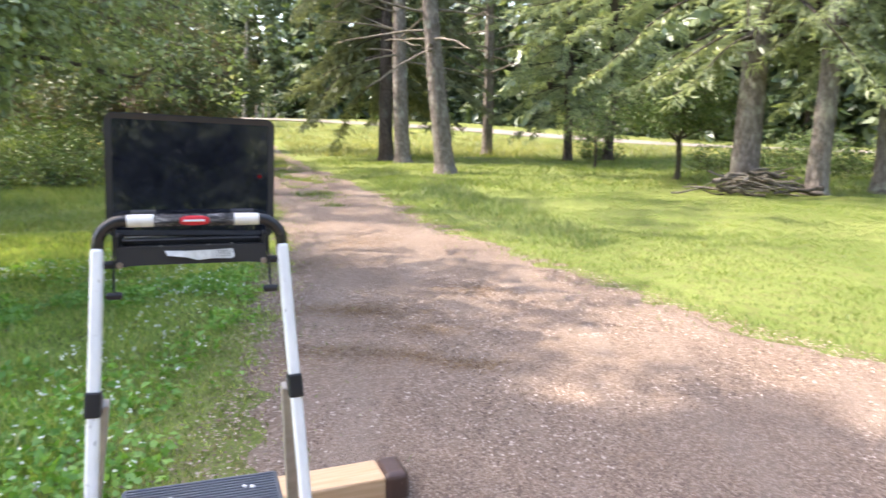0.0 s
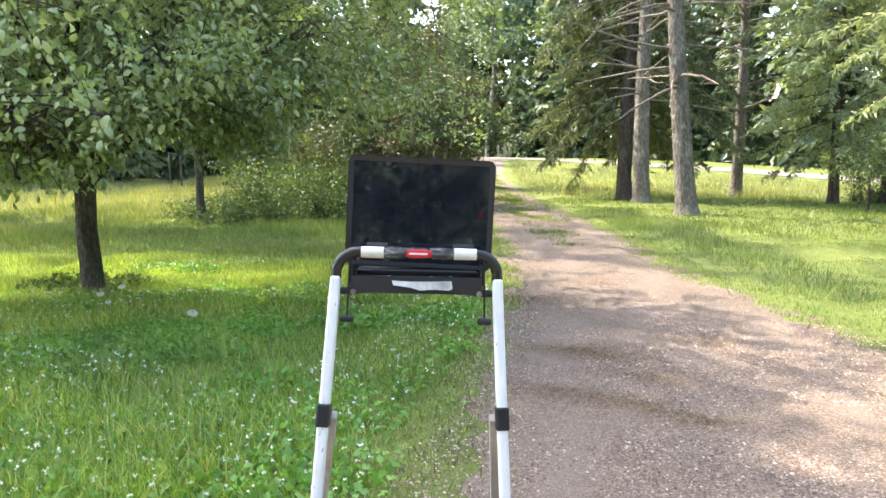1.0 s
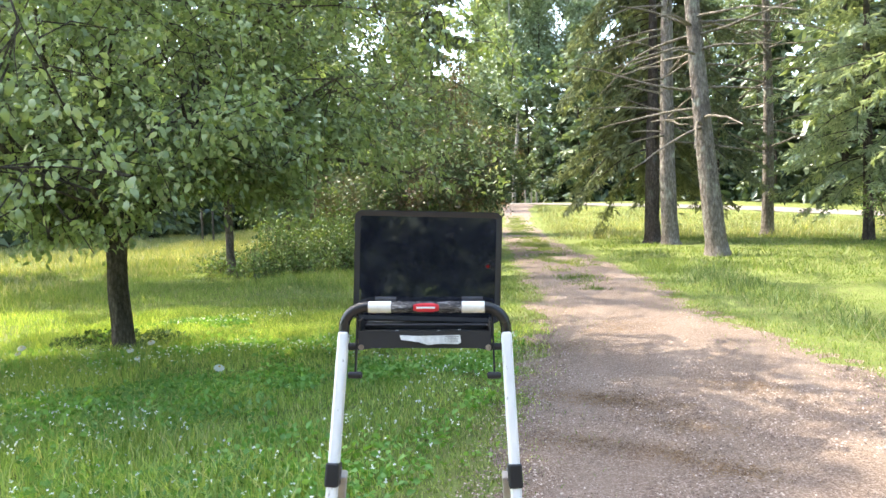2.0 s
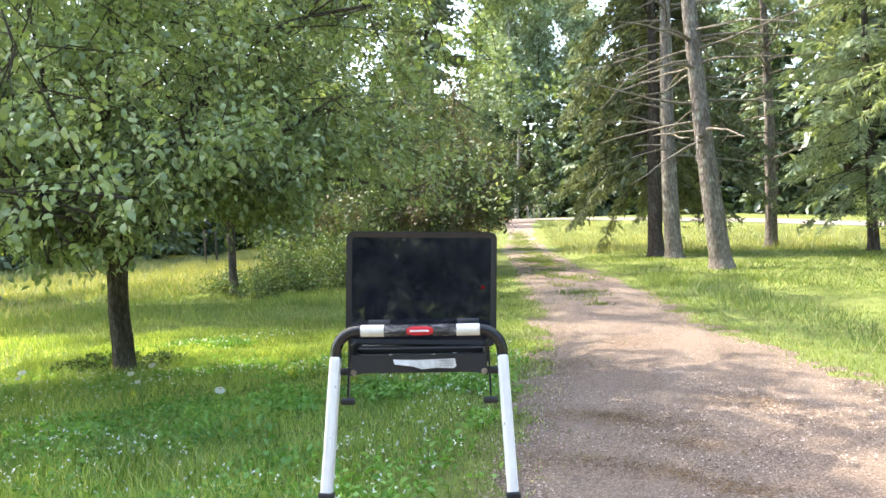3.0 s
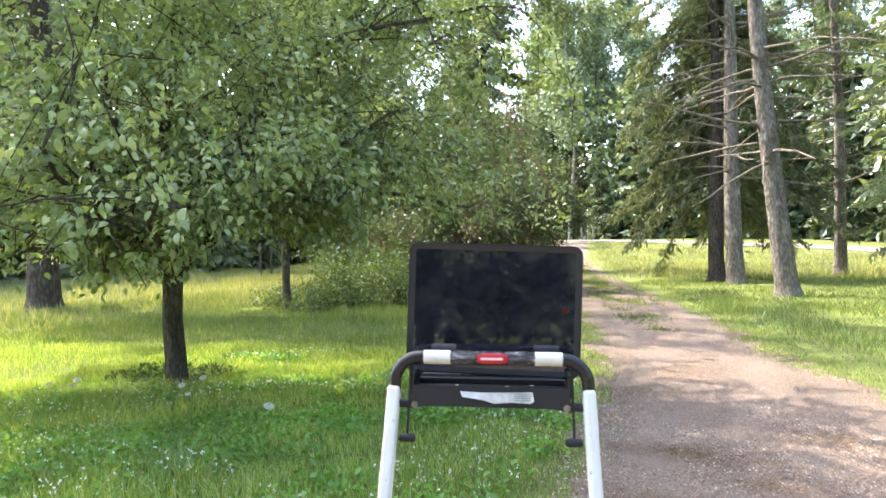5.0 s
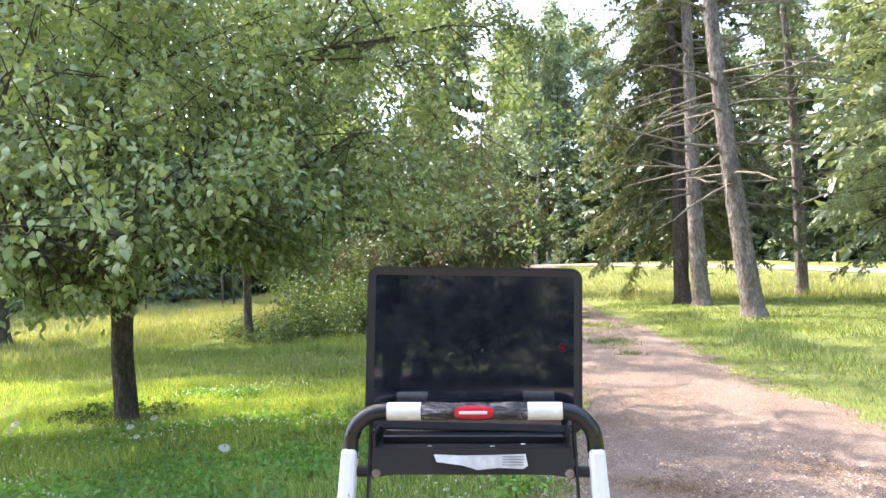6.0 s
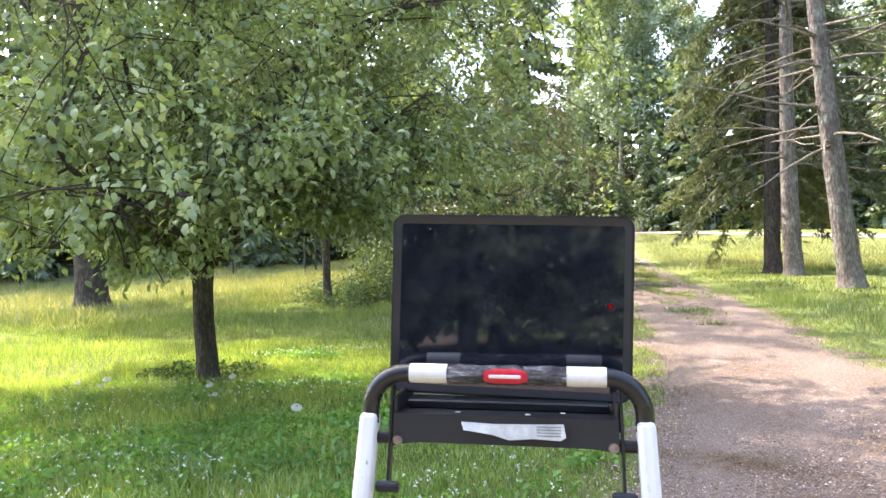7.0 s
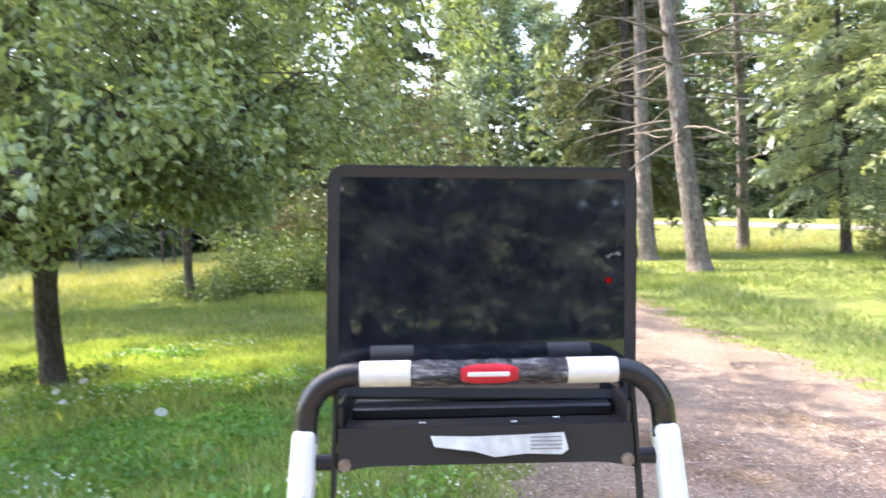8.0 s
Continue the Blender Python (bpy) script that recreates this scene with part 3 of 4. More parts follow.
# the apple tree beside the drive: its crown hangs lower on the meadow side
def apple_floor(p):
    edge = np.interp(0.46 * p[:, 0] + 0.89 * p[:, 1], [-1.6, -0.5, 0.3, 2.5], [1.32, 1.28, 1.52, 1.5])
    return edge + 0.18 * lumps(p[:, 0] + 0.4, p[:, 1], 1.05) + 0.12 * lumps(p[:, 0], p[:, 1], 3.1)


# on that side only the low bough bears leaves
def apple_top(p):
    return np.interp(0.866 * p[:, 0] + 0.5 * p[:, 1], [-2.6, -1.0, -0.3, 0.5], [2.5, 2.6, 2.95, 12.0])


broadleaf("apple_tree", on_ground(-5.70, 3.14), 6.8, 1.25, 0.097, 3.3, 0.064, 80000, (APPLE_BARK, APPLE_LEAF), 11,
          "leafy apple tree with a short dark trunk standing in the lawn", limbs=24, bias=(0.06, -0.05), low=0.1, floor=apple_floor,
          reaching=((-0.55, -0.85, 0.55, 2.5), (-0.95, -0.35, 0.5, 2.6), (-0.9, -0.75, 0.3, 2.6), (-1.0, -0.5, 0.25, 2.9), (-0.6, -0.9, 0.3, 2.7), (0.9, 0.5, 0.75, 2.2), (1.0, 0.1, 0.75, 2.0), (0.35, -1.0, 0.35, 2.3), (0.95, 0.2, 0.8, 2.8),
                    (0.3, 0.0, 1.0, 4.4), (0.42, 0.2, 1.0, 4.2), (0.35, -0.3, 1.0, 4.4), (0.55, -0.75, 0.3, 1.9), (0.1, 0.3, 1.0, 4.2)), near=True, ceiling=apple_top, gaps=(0.22, 0.74))
# its upper limbs, out of view, are lengthened to throw shade on the drive
broadleaf("fruit_tree", on_ground(-10.75, 10.2), 15.0, 2.2, 0.085, 3.9, 0.13, 40000, (APPLE_BARK, BACK_LEAF), 12,
          "slender dark-trunked fruit tree behind the apple tree", limbs=11, low=0.1,
          reaching=((0.35, 0.0, 1.0, 10.5), (0.3, -0.45, 1.0, 10.5), (0.2, 0.4, 1.0, 9.5), (0.5, -0.3, 1.0, 10.5), (0.4, -0.7, 1.0, 9.5)), floor=lambda p: np.full(len(p), 1.75))
broadleaf("fruit_tree", on_ground(-16.4, 19.5), 11.5, 2.3, 0.09, 4.2, 0.17, 28000, (APPLE_BARK, BACK_LEAF), 13,
          "fruit tree in the meadow beside the brush", limbs=9, low=0.1, floor=lambda p: np.full(len(p), 2.0))
broadleaf("maple_tree", on_ground(-8.7, 16.2), 6.0, 1.6, 0.11, 2.4, 0.11, 30000, (APPLE_BARK, RED_LEAF), 14,
          "drooping tree with green and reddish brown leaves beside the drive", limbs=12, low=0.5)
broadleaf("maple_tree", on_ground(-14.2, 20.5), 8.6, 2.0, 0.14, 2.8, 0.14, 22000, (APPLE_BARK, RED_LEAF), 15,
          "taller leafy tree behind the drooping tree", limbs=12, low=0.3)
broadleaf("maple_tree", on_ground(-18.0, 25.0), 13, 3.0, 0.16, 4.0, 0.19, 28000, (APPLE_BARK, BACK_LEAF), 17,
          "tall leafy tree at the back of the meadow", limbs=12, low=0.2)
# the open grown tree on the other lawn
broadleaf("young_tree", on_ground(4.56, 15.2), 3.4, 1.0, 0.06, 1.7, 0.085, 9000, (APPLE_BARK, SHRUB_LEAF), 16,
          "small spreading leafy tree on the lawn before the spruces", limbs=9, low=0.1, floor=lambda p: np.full(len(p), 1.15))

# the row of bare-trunked pines beside the drive
conifer("pine_tree", on_ground(-1.07, 16.75), (PINE_BARK, DEAD_WOOD, SPRUCE_LEAF), "leaning grey-barked pine with dead lower branches",
        group="pines beside the drive", seed=21, height=19, radius=0.245, reach=3.0, first=8.6, whorls=22, per=4, twigs=40, twig_len=0.34, droop=0.3, dead=72, lean=(-0.075, 0.0))
conifer("pine_tree", on_ground(-2.76, 20.95), (PINE_BARK, DEAD_WOOD, SPRUCE_LEAF), "straight grey-barked pine with dead lower branches",
        group="pines beside the drive", seed=22, height=19, radius=0.245, reach=2.8, first=9.0, whorls=22, per=4, twigs=40, twig_len=0.34, droop=0.3, dead=60, lean=(-0.01, 0.0))
conifer("spruce_tree", on_ground(-3.5, 22.2), (SPRUCE_BARK, SPRUCE_BARK, OLIVE_SPRUCE), "dark-trunked spruce with hanging olive green boughs behind the pines",
        seed=23, height=14, radius=0.24, reach=4.9, first=2.7, whorls=32, per=8, twigs=130, twig_len=0.46, droop=0.72, wide=0.055, bare=(0.14, -0.99))
conifer("pine_tree", on_ground(-0.08, 25.8), (PINE_BARK, DEAD_WOOD, SPRUCE_LEAF), "slim pine with a flared foot and dead branches",
        group="pines beside the drive", seed=24, height=18, radius=0.2, reach=3.0, first=7.0, whorls=22, per=4, twigs=36, twig_len=0.36, droop=0.4, dead=52, lean=(-0.012, 0.0))

# spruces on the right-hand lawn
pale = conifer("spruce_tree", on_ground(5.3, 12.9), (PINE_BARK, SPRUCE_BARK, LIGHT_SPRUCE), "big spruce with pale green boughs above a brush pile",
        seed=31, height=17, radius=0.27, reach=4.6, first=2.9, whorls=24, per=6, twigs=96, twig_len=0.40, droop=0.55, wide=0.042)
copy_thing(pale, pose(*on_ground(7.95, 12.6), 0, 0, 140) @ Matrix.Diagonal((0.85, 0.85, 1, 1)))
conifer("spruce_tree", on_ground(6.35, 12.0), (PINE_BARK, SPRUCE_BARK, LIGHT_SPRUCE), "spruce with a bare lower trunk and drooping boughs",
        seed=32, height=15, radius=0.19, reach=2.6, first=3.0, whorls=24, per=4, twigs=55, twig_len=0.36, droop=0.6)
pale2 = conifer("spruce_tree", on_ground(2.75, 22.9), (SPRUCE_BARK, SPRUCE_BARK, LIGHT_SPRUCE), "pale green spruce with low sweeping boughs",
        seed=33, height=14, radius=0.15, reach=3.2, first=1.7, whorls=24, per=5, twigs=60, twig_len=0.42, droop=0.5)
copy_thing(pale2, pose(*on_ground(4.15, 23.1), 0, 0, 80) @ Matrix.Diagonal((1.05, 1.05, 1.1, 1)))
broadleaf("sapling", on_ground(3.15, 19.0), 2.6, 0.9, 0.035, 1.0, 0.09, 1200, (APPLE_BARK, SHRUB_LEAF), 34, "thin crooked sapling beside the pale spruces", limbs=5)

# the large spruce across the lawn beyond the apple tree
conifer("spruce_tree", on_ground(-16.6, 8.1), (SPRUCE_BARK, SPRUCE_BARK, SPRUCE_LEAF), "massive dark spruce with a flared foot in the sunny meadow",
        seed=41, height=19, radius=0.36, reach=4.0, first=4.2, whorls=22, per=4, twigs=60, twig_len=0.42, droop=0.6, wide=0.07)
# a spruce added out of view, only to cast shade on drive and ladder
conifer("spruce_tree", on_ground(-10.6, 2.45), (SPRUCE_BARK, SPRUCE_BARK, SPRUCE_LEAF), "unseen spruce added to shade the drive",
        seed=71, height=17, radius=0.2, reach=4.0, first=11.2, whorls=18, per=8, twigs=50, twig_len=0.5, droop=0.45)
pointed = conifer("spruce_tree", on_ground(-15.4, 29.5), (SPRUCE_BARK, SPRUCE_BARK, OLIVE_SPRUCE), "tall pointed spruce at the edge of the meadow",
        seed=42, height=21, radius=0.24, reach=3.2, first=1.2, whorls=36, per=7, twigs=50, twig_len=0.52, droop=0.45, wide=0.11)

# ---------------------------------------------------------------- woods beyond the road and all round
fir = conifer("fir_tree", on_ground(-31, 79), (SPRUCE_BARK, SPRUCE_BARK, BALSAM), "dark fir at the edge of the woods", group="woods",
              seed=51, height=14, radius=0.16, reach=2.7, first=0.3, whorls=22, per=5, twigs=22, twig_len=0.95, droop=0.35, far=True)
fir2 = conifer("fir_tree", on_ground(-12, 72), (SPRUCE_BARK, SPRUCE_BARK, SPRUCE_LEAF), "green spruce at the edge of the woods", group="woods",
               seed=52, height=18, radius=0.18, reach=3.1, first=0.4, whorls=24, per=5, twigs=20, twig_len=1.0, droop=0.45, far=True)


def aspen(place, seed, height, stem, girth=0.14):
    """A tall thin pale stem with a loose airy crown."""
    rs = np.random.RandomState(seed)
    top = new("aspen_tree")
    top.matrix_basis = pose(*place)
    g, g2, gl = Geo(), Geo(), Geo()
    zs = np.linspace(-0.2, height, 14)
    line = np.stack([0.35 * np.sin(zs * 0.28 + seed), 0.3 * np.cos(zs * 0.24 + seed), zs], 1)
    line[:, :2] -= line[0, :2]
    g.tube(line, np.linspace(girth, 0.02, 14), 9, 0.1, seed)
    ends = []
    for i in range(34):
        z = height * (0.38 + 0.6 * rs.rand())
        o = np.array([np.interp(z, zs, line[:, c]) for c in range(3)])
        a = rs.rand() * 6.283
        p, r = limb(o, unit(np.array([np.cos(a), np.sin(a), 0.7])), (1.2 - z / height) * 3.6 + 0.4, 0.03, rs, 0.7, 6, 0.3)
        g2.tube(p, r, 4)
        ends.append(p[2:])
    pool = np.concatenate(ends)
    pick = pool[rs.randint(len(pool), size=5200)] + rs.normal(size=(5200, 3)) * 0.5
    leaves(gl, pick, 0.36, rs, None, 0.4, 0.8)
    part("trunk", g, stem, top, smooth=True)
    tagged(part("branchwork", g2, stem, top), kind="stuff")
    part("crown", gl, ASPEN_LEAF, top)
    return tagged(top, "slim aspen with a loose light green crown", "tree", "woods")


asp = aspen(on_ground(-27.9, 76), 61, 28, BIRCH_BARK, 0.27)
asp2 = aspen(on_ground(-22.5, 84), 62, 28, SPRUCE_BARK)

rw = random.Random(7)


def plant(ob, x, y, size):
    s = size * rw.uniform(0.85, 1.15)
    copy_thing(ob, pose(*on_ground(x, y), 0, 0, rw.uniform(0, 360)) @ Matrix.Diagonal((s, s, s * rw.uniform(0.92, 1.1), 1)))


# a belt beyond the far road
for row, (off, kinds) in enumerate(((10, (fir, fir, fir2)), (14, (fir, fir2, fir2)), (20, (fir2, asp2, fir2, asp2)), (27, (fir, fir, fir2)))):
    s = 0.75
    while s < 6.9:
        x = float(np.interp(s, range(9), ROAD_X)); y = float(np.interp(s, range(9), ROAD_Y))
        x2 = float(np.interp(s + 0.05, range(9), ROAD_X)); y2 = float(np.interp(s + 0.05, range(9), ROAD_Y))
        d = math.hypot(x2 - x, y2 - y)
        nx, ny = (y2 - y) / d, -(x2 - x) / d
        o = off + rw.uniform(-1.3, 1.3)
        plant(rw.choice(kinds), x + nx * o, y + ny * o, (rw.uniform(0.6, 0.95) if row == 0 else rw.uniform(0.9, 1.15)) * (1.4 if s < 3.6 else 0.8 if row == 3 else 1.0))
        s += (2.9 + row * 0.5) * rw.uniform(0.7, 1.3) / (d / 0.05)
for i in range(26):
    k = 0.7 + 2.9 * i / 25
    x, y = float(np.interp(k, range(9), ROAD_X)), float(np.interp(k, range(9), ROAD_Y))
    plant(fir2, x + 0.77 * rw.uniform(16, 30), y + 0.64 * rw.uniform(16, 30), rw.uniform(1.3, 1.7))
# woods that close the meadow
for i in range(22):
    a = i / 22
    plant(rw.choice((fir, fir2, asp2, fir2)), -34 - 9 * rw.random() + 6 * a, 4 + 62 * a + rw.uniform(-2, 2), rw.uniform(0.65, 0.9))
for i in range(9):
    plant(rw.choice((fir, fir2, asp2)), -44 - 6 * rw.random(), 2 + 62 * i / 9, rw.uniform(0.95, 1.25))
# woods behind the walker and along the lawn
for i in range(26):
    a = radians(-145 + 160 * i / 25)
    r = rw.uniform(20, 23) if i % 2 else rw.uniform(24, 28)
    plant(rw.choice((fir2, fir, fir2)), 2 + r * math.cos(a), -4 + r * math.sin(a), rw.uniform(0.68, 0.88))

for x, y, s in ((-30.5, 80, 1.0), (-33, 83, 1.05), (-27, 84, 1.0), (-25.2, 79, 0.95), (-24, 88, 1.05), (-36, 86, 1.0), (-29, 90, 1.1), (-33.5, 92, 1.1), (-20.5, 80, 0.9), (-21.5, 90, 1.0)):
    plant(asp2, x, y, s)
for x, y, s in ((-33, 14, 0.8), (-34, 20, 0.85), (-31, 26, 0.75), (-38, 9, 1.1), (-39, 14, 1.2), (-37.5, 18, 1.15), (-40, 22, 1.2), (-38, 27, 1.15), (-41, 5, 1.1)):
    plant(fir2, x, y, s)
# tall firs behind the pines and the pale spruces
for x, y, s in ((13.5, 44, 1.25), (18, 40, 1.3), (22.5, 36, 1.25), (9, 50, 1.3), (27, 31, 1.25), (16, 48, 1.4), (24, 42, 1.4), (4.5, 56, 1.3), (31, 35, 1.4)):
    plant(fir2, x, y, s)
# spruces across the drive behind the walker
for x, y, s in ((3.6, -14.4, 0.8), (6.6, -13.6, 0.75), (9.3, -13.6, 0.9), (1.2, -15.5, 0.85), (5.2, -17.0, 0.95), (8.2, -16.5, 0.9), (-1.2, -14.0, 0.8), (11.6, -10.5, 0.8)):
    plant(pointed, x, y, s)


def canopy():
    """The upper storey of the far woods, seen between the trunks."""
    rs = np.random.RandomState(93)
    n = 26000
    s = rs.uniform(0.7, 4.6, n)
    x, y = np.interp(s, range(9), ROAD_X), np.interp(s, range(9), ROAD_Y)
    off = rs.uniform(14, 30, n)
    px, py = x + 0.77 * off, y + 0.64 * off
    k = lumps(px, py, 0.12)
    z = rise(px, py) + 3 + (13 + 4 * k) * rs.rand(n)
    g = Geo()
    leaves(g, np.stack([px, py, z], 1), 0.95, rs, None, 0.6, 0.5)
    tagged(part("canopy", g, SPRUCE_LEAF), "dense green canopy of the woods behind the pines", "foliage", kind="stuff")


canopy()


def undergrowth(seed, n, low, mat, label):
    """The closed lower storey of the far woods."""
    rs = np.random.RandomState(seed)
    s = rs.uniform(0.7, 7.2, n)
    x, y = np.interp(s, range(9), ROAD_X), np.interp(s, range(9), ROAD_Y)
    dx, dy = np.interp(s + 0.05, range(9), ROAD_X) - x, np.interp(s + 0.05, range(9), ROAD_Y) - y
    d = np.hypot(dx, dy)
    off = rs.uniform(low, 25, n)
    px, py = x + dy / d * off, y - dx / d * off
    z = rise(px, py) + (11 * (off - low) / 15 + 0.8) * rs.rand(n) ** 1.15
    g = Geo()
    leaves(g, np.stack([px, py, z], 1), 1.15, rs, None, 0.6, 0.6)
    m = n // 2
    t = rs.rand(m)
    px, py = -40 - 8 * rs.rand(m) + 5 * t, -6 + 76 * t
    leaves(g, np.stack([px, py, rise(px, py) + 6 * rs.rand(m) ** 1.2], 1), 0.7, rs, None, 0.5, 0.5)
    tagged(part("undergrowth", g, mat), label, "undergrowth", kind="stuff")


undergrowth(88, 26000, 9.0, BALSAM, "dark leafy undergrowth filling the far woods")
undergrowth(89, 14000, 11.0, SPRUCE_LEAF, "green saplings among the far woods")
# ---------------------------------------------------------------- the step ladder and what it carries
def bm_box(sx, sy, sz, bevel=0.0, segs=2, at=(0, 0, 0)):
    bm = bmesh.new()
    bmesh.ops.create_cube(bm, size=1)
    bmesh.ops.scale(bm, vec=(sx, sy, sz), verts=bm.verts)
    if bevel:
        bmesh.ops.bevel(bm, geom=bm.edges[:], offset=bevel, segments=segs, affect="EDGES", profile=0.5)
    bmesh.ops.translate(bm, vec=at, verts=bm.verts)
    return bm


def bm_rod(a, b, r, sides=16, bevel=0.0):
    bm = bmesh.new()
    a, b = Vector(a), Vector(b)
    bmesh.ops.create_cone(bm, cap_ends=True, segments=sides, radius1=r, radius2=r, depth=(b - a).length)
    if bevel:
        rim = [e for e in bm.edges if len(e.link_faces) == 2 and e.calc_face_angle() > 1]
        bmesh.ops.bevel(bm, geom=rim, offset=bevel, segments=2, affect="EDGES")
    q = (b - a).to_track_quat("Z", "Y").to_matrix().to_4x4()
    bmesh.ops.transform(bm, matrix=Matrix.Translation((a + b) / 2) @ q, verts=bm.verts)
    return bm


def bm_bar(a, b, sx, sy, bevel=0.004, toward=(0, -1, 0)):
    """A rectangular tube from a to b."""
    a, b = Vector(a), Vector(b)
    z = (b - a).normalized()
    y = Vector(toward); y = (y - z * y.dot(z)).normalized()
    x = y.cross(z)
    bm = bm_box(sx, sy, (b - a).length, bevel)
    m = Matrix((x, y, z)).transposed().to_4x4()
    bmesh.ops.transform(bm, matrix=Matrix.Translation((a + b) / 2) @ m, verts=bm.verts)
    return bm


def rounded_plate(w, h, r, thick, segs=6):
    """A standing plate in the x-z plane, with round corners and a soft rim."""
    bm = bmesh.new()
    pts = []
    for cx, cz, a0 in ((w / 2 - r, h / 2 - r, 0), (-w / 2 + r, h / 2 - r, 90), (-w / 2 + r, -h / 2 + r, 180), (w / 2 - r, -h / 2 + r, 270)):
        for i in range(segs + 1):
            a = radians(a0 + 90 * i / segs)
            pts.append((cx + r * math.cos(a), -thick / 2, cz + r * math.sin(a)))
    f = bm.faces.new([bm.verts.new(p) for p in pts])
    ex = bmesh.ops.extrude_face_region(bm, geom=[f])
    bmesh.ops.translate(bm, vec=(0, thick, 0), verts=[v for v in ex["geom"] if isinstance(v, bmesh.types.BMVert)])
    bmesh.ops.recalc_face_normals(bm, faces=bm.faces[:])
    return bm


LADDER = pose(-0.3740, -0.4510, -0.002, 0, 1.4, 24.0)
SLOPE, SPLAY, HALF = 0.25, 0.050, 0.1755     # lean of the front rails, their splay a metre, half the top width
BAR_Z, RAIL_Z = 1.180, 1.126


def rail_at(side, z):
    return Vector((side * (HALF + SPLAY * (RAIL_Z - z)), -SLOPE * (RAIL_Z - z), z))


def step_ladder():
    top = new("step_ladder")
    top.matrix_basis = LADDER
    # bent handle of round tube
    pts, r = [], BAR_Z - RAIL_Z - 0.006
    pts.append(Vector((-HALF, -0.004, RAIL_Z - 0.012)))
    for i in range(9):
        a = radians(180 - 90 * i / 8)
        pts.append(Vector((-HALF + r + r * math.cos(a), 0, BAR_Z - r + r * math.sin(a))))
    pts += [Vector((-p.x, p.y, p.z)) for p in reversed(pts)]
    dense = []
    for a, b in zip(pts[:-1], pts[1:]):
        n = max(1, int((b - a).length / 0.01))
        dense += [a.lerp(b, i / n) for i in range(n)]
    dense.append(pts[-1])
    g = Geo()
    g.tube(dense, [0.0117] * len(dense), 18, 0.0, 0, (0, 1, 0))
    handle = part("handle", g, GRIP, top, "scuffed black bent handle", smooth=True)
    for x in (-0.0965, 0.1045):
        part("tape_band", bm_rod((x - 0.0245, 0, BAR_Z), (x + 0.0245, 0, BAR_Z), 0.0126, 24), TAPE, handle, "white tape band", smooth=False)
    g = Geo()
    xs = np.linspace(-0.074, 0.081, 40)
    g.tube(np.stack([xs, 0 * xs, BAR_Z + 0 * xs], 1), 0.0124 + 0.0010 * np.sin(xs * 190) * np.sin(xs * 77), 20, 0.06, 3)
    part("tape_wrap", g, WRAP, handle, "wrinkled shiny black tape", smooth=True)
    bm = bmesh.new()
    rows = []
    for i in range(15):
        u = -1 + 2 * i / 14
        row = []
        half = 0.0105 * (1 - abs(u) ** 3.2 * 0.45)
        for j in range(7):
            s = half * (-1 + j / 3) / 0.0142
            a = s
            row.append(bm.verts.new((0.004 + u * 0.0275, -0.0142 * math.cos(a), BAR_Z + 0.0142 * math.sin(a) + 0.0005)))
        rows.append(row)
    for r0, r1 in zip(rows[:-1], rows[1:]):
        for j in range(6):
            bm.faces.new((r0[j], r1[j], r1[j + 1], r0[j + 1]))
    badge = part("badge", bm, RED, handle, "red oval badge with a white bar", smooth=True)
    part("badge_print", bm_box(0.04, 0.0016, 0.0042, 0.0005, 1, (0.003, -0.0143, BAR_Z + 0.0005)), WHITE_INK, badge)
    for side in (-1, 1):
        a, b = rail_at(side, RAIL_Z), rail_at(side, 0.02)
        part("rail", bm_bar(a, b, 0.0225, 0.034, 0.006), RAIL, top, "white painted aluminium rail", smooth=False)
        part("rail_joint", bm_bar(rail_at(side, 0.862), rail_at(side, 0.815), 0.029, 0.042, 0.004), BLACK, top, "black plastic joint with rivets")
        for dz in (0.848, 0.828):
            p = rail_at(side, dz)
            part("rivet", bm_rod(p + Vector((-side * 0.017, 0.004, 0)), p + Vector((-side * 0.0135, 0.004, 0)), 0.0035, 10), STEEL, top)
        j, foot = rail_at(side, 0.835) + Vector((-side * 0.014, 0.016, 0)), Vector((0.245 if side > 0 else -0.305, 0.34, 0.02))
        part("rear_leg", bm_bar(j, foot, 0.026, 0.022, 0.003), BRACE, top, "tan-grey painted rear leg")
        part("foot", bm_box(0.034, 0.05, 0.03, 0.006, 2, tuple(rail_at(side, 0.015))), BLACK, top)
        part("foot", bm_box(0.03, 0.045, 0.03, 0.006, 2, (foot.x, foot.y, 0.015)), BLACK, top)
        # tray arm, strut and knobs
        part("tray_pivot", bm_rod((side * 0.132, 0.004, 1.094), (side * 0.168, 0.0, 1.094), 0.008, 14, 0.0015), BLACK, top)
        part("pivot_bolt", bm_rod((side * 0.137, -0.012, 1.094), (side * 0.137, -0.006, 1.094), 0.0065, 10, 0.001), STEEL, top)
        part("strut", bm_bar((side * 0.146, 0.01, 1.17), (side * 0.150, -0.012, 1.030), 0.004, 0.014, 0.001), BLACK, top)
        part("knob", bm_rod((side * 0.134, -0.020, 1.036), (side * 0.164, -0.020, 1.036), 0.0075, 16, 0.002), BLACK, top)
    for z, deep in ((0.590, 0.20), (0.385, 0.2), (0.145, 0.2)):
        w = 2 * (rail_at(1, z).x) - 0.085
        y = rail_at(1, z).y + 0.055
        tread = part("tread", bm_box(w, deep, 0.034, 0.008, 3, (0, y, z)), TREAD, top, "ribbed grey rubber tread with paint spots")
        n = 16
        for i in range(n):
            yy = y - deep / 2 + 0.016 + (deep - 0.032) * i / (n - 1)
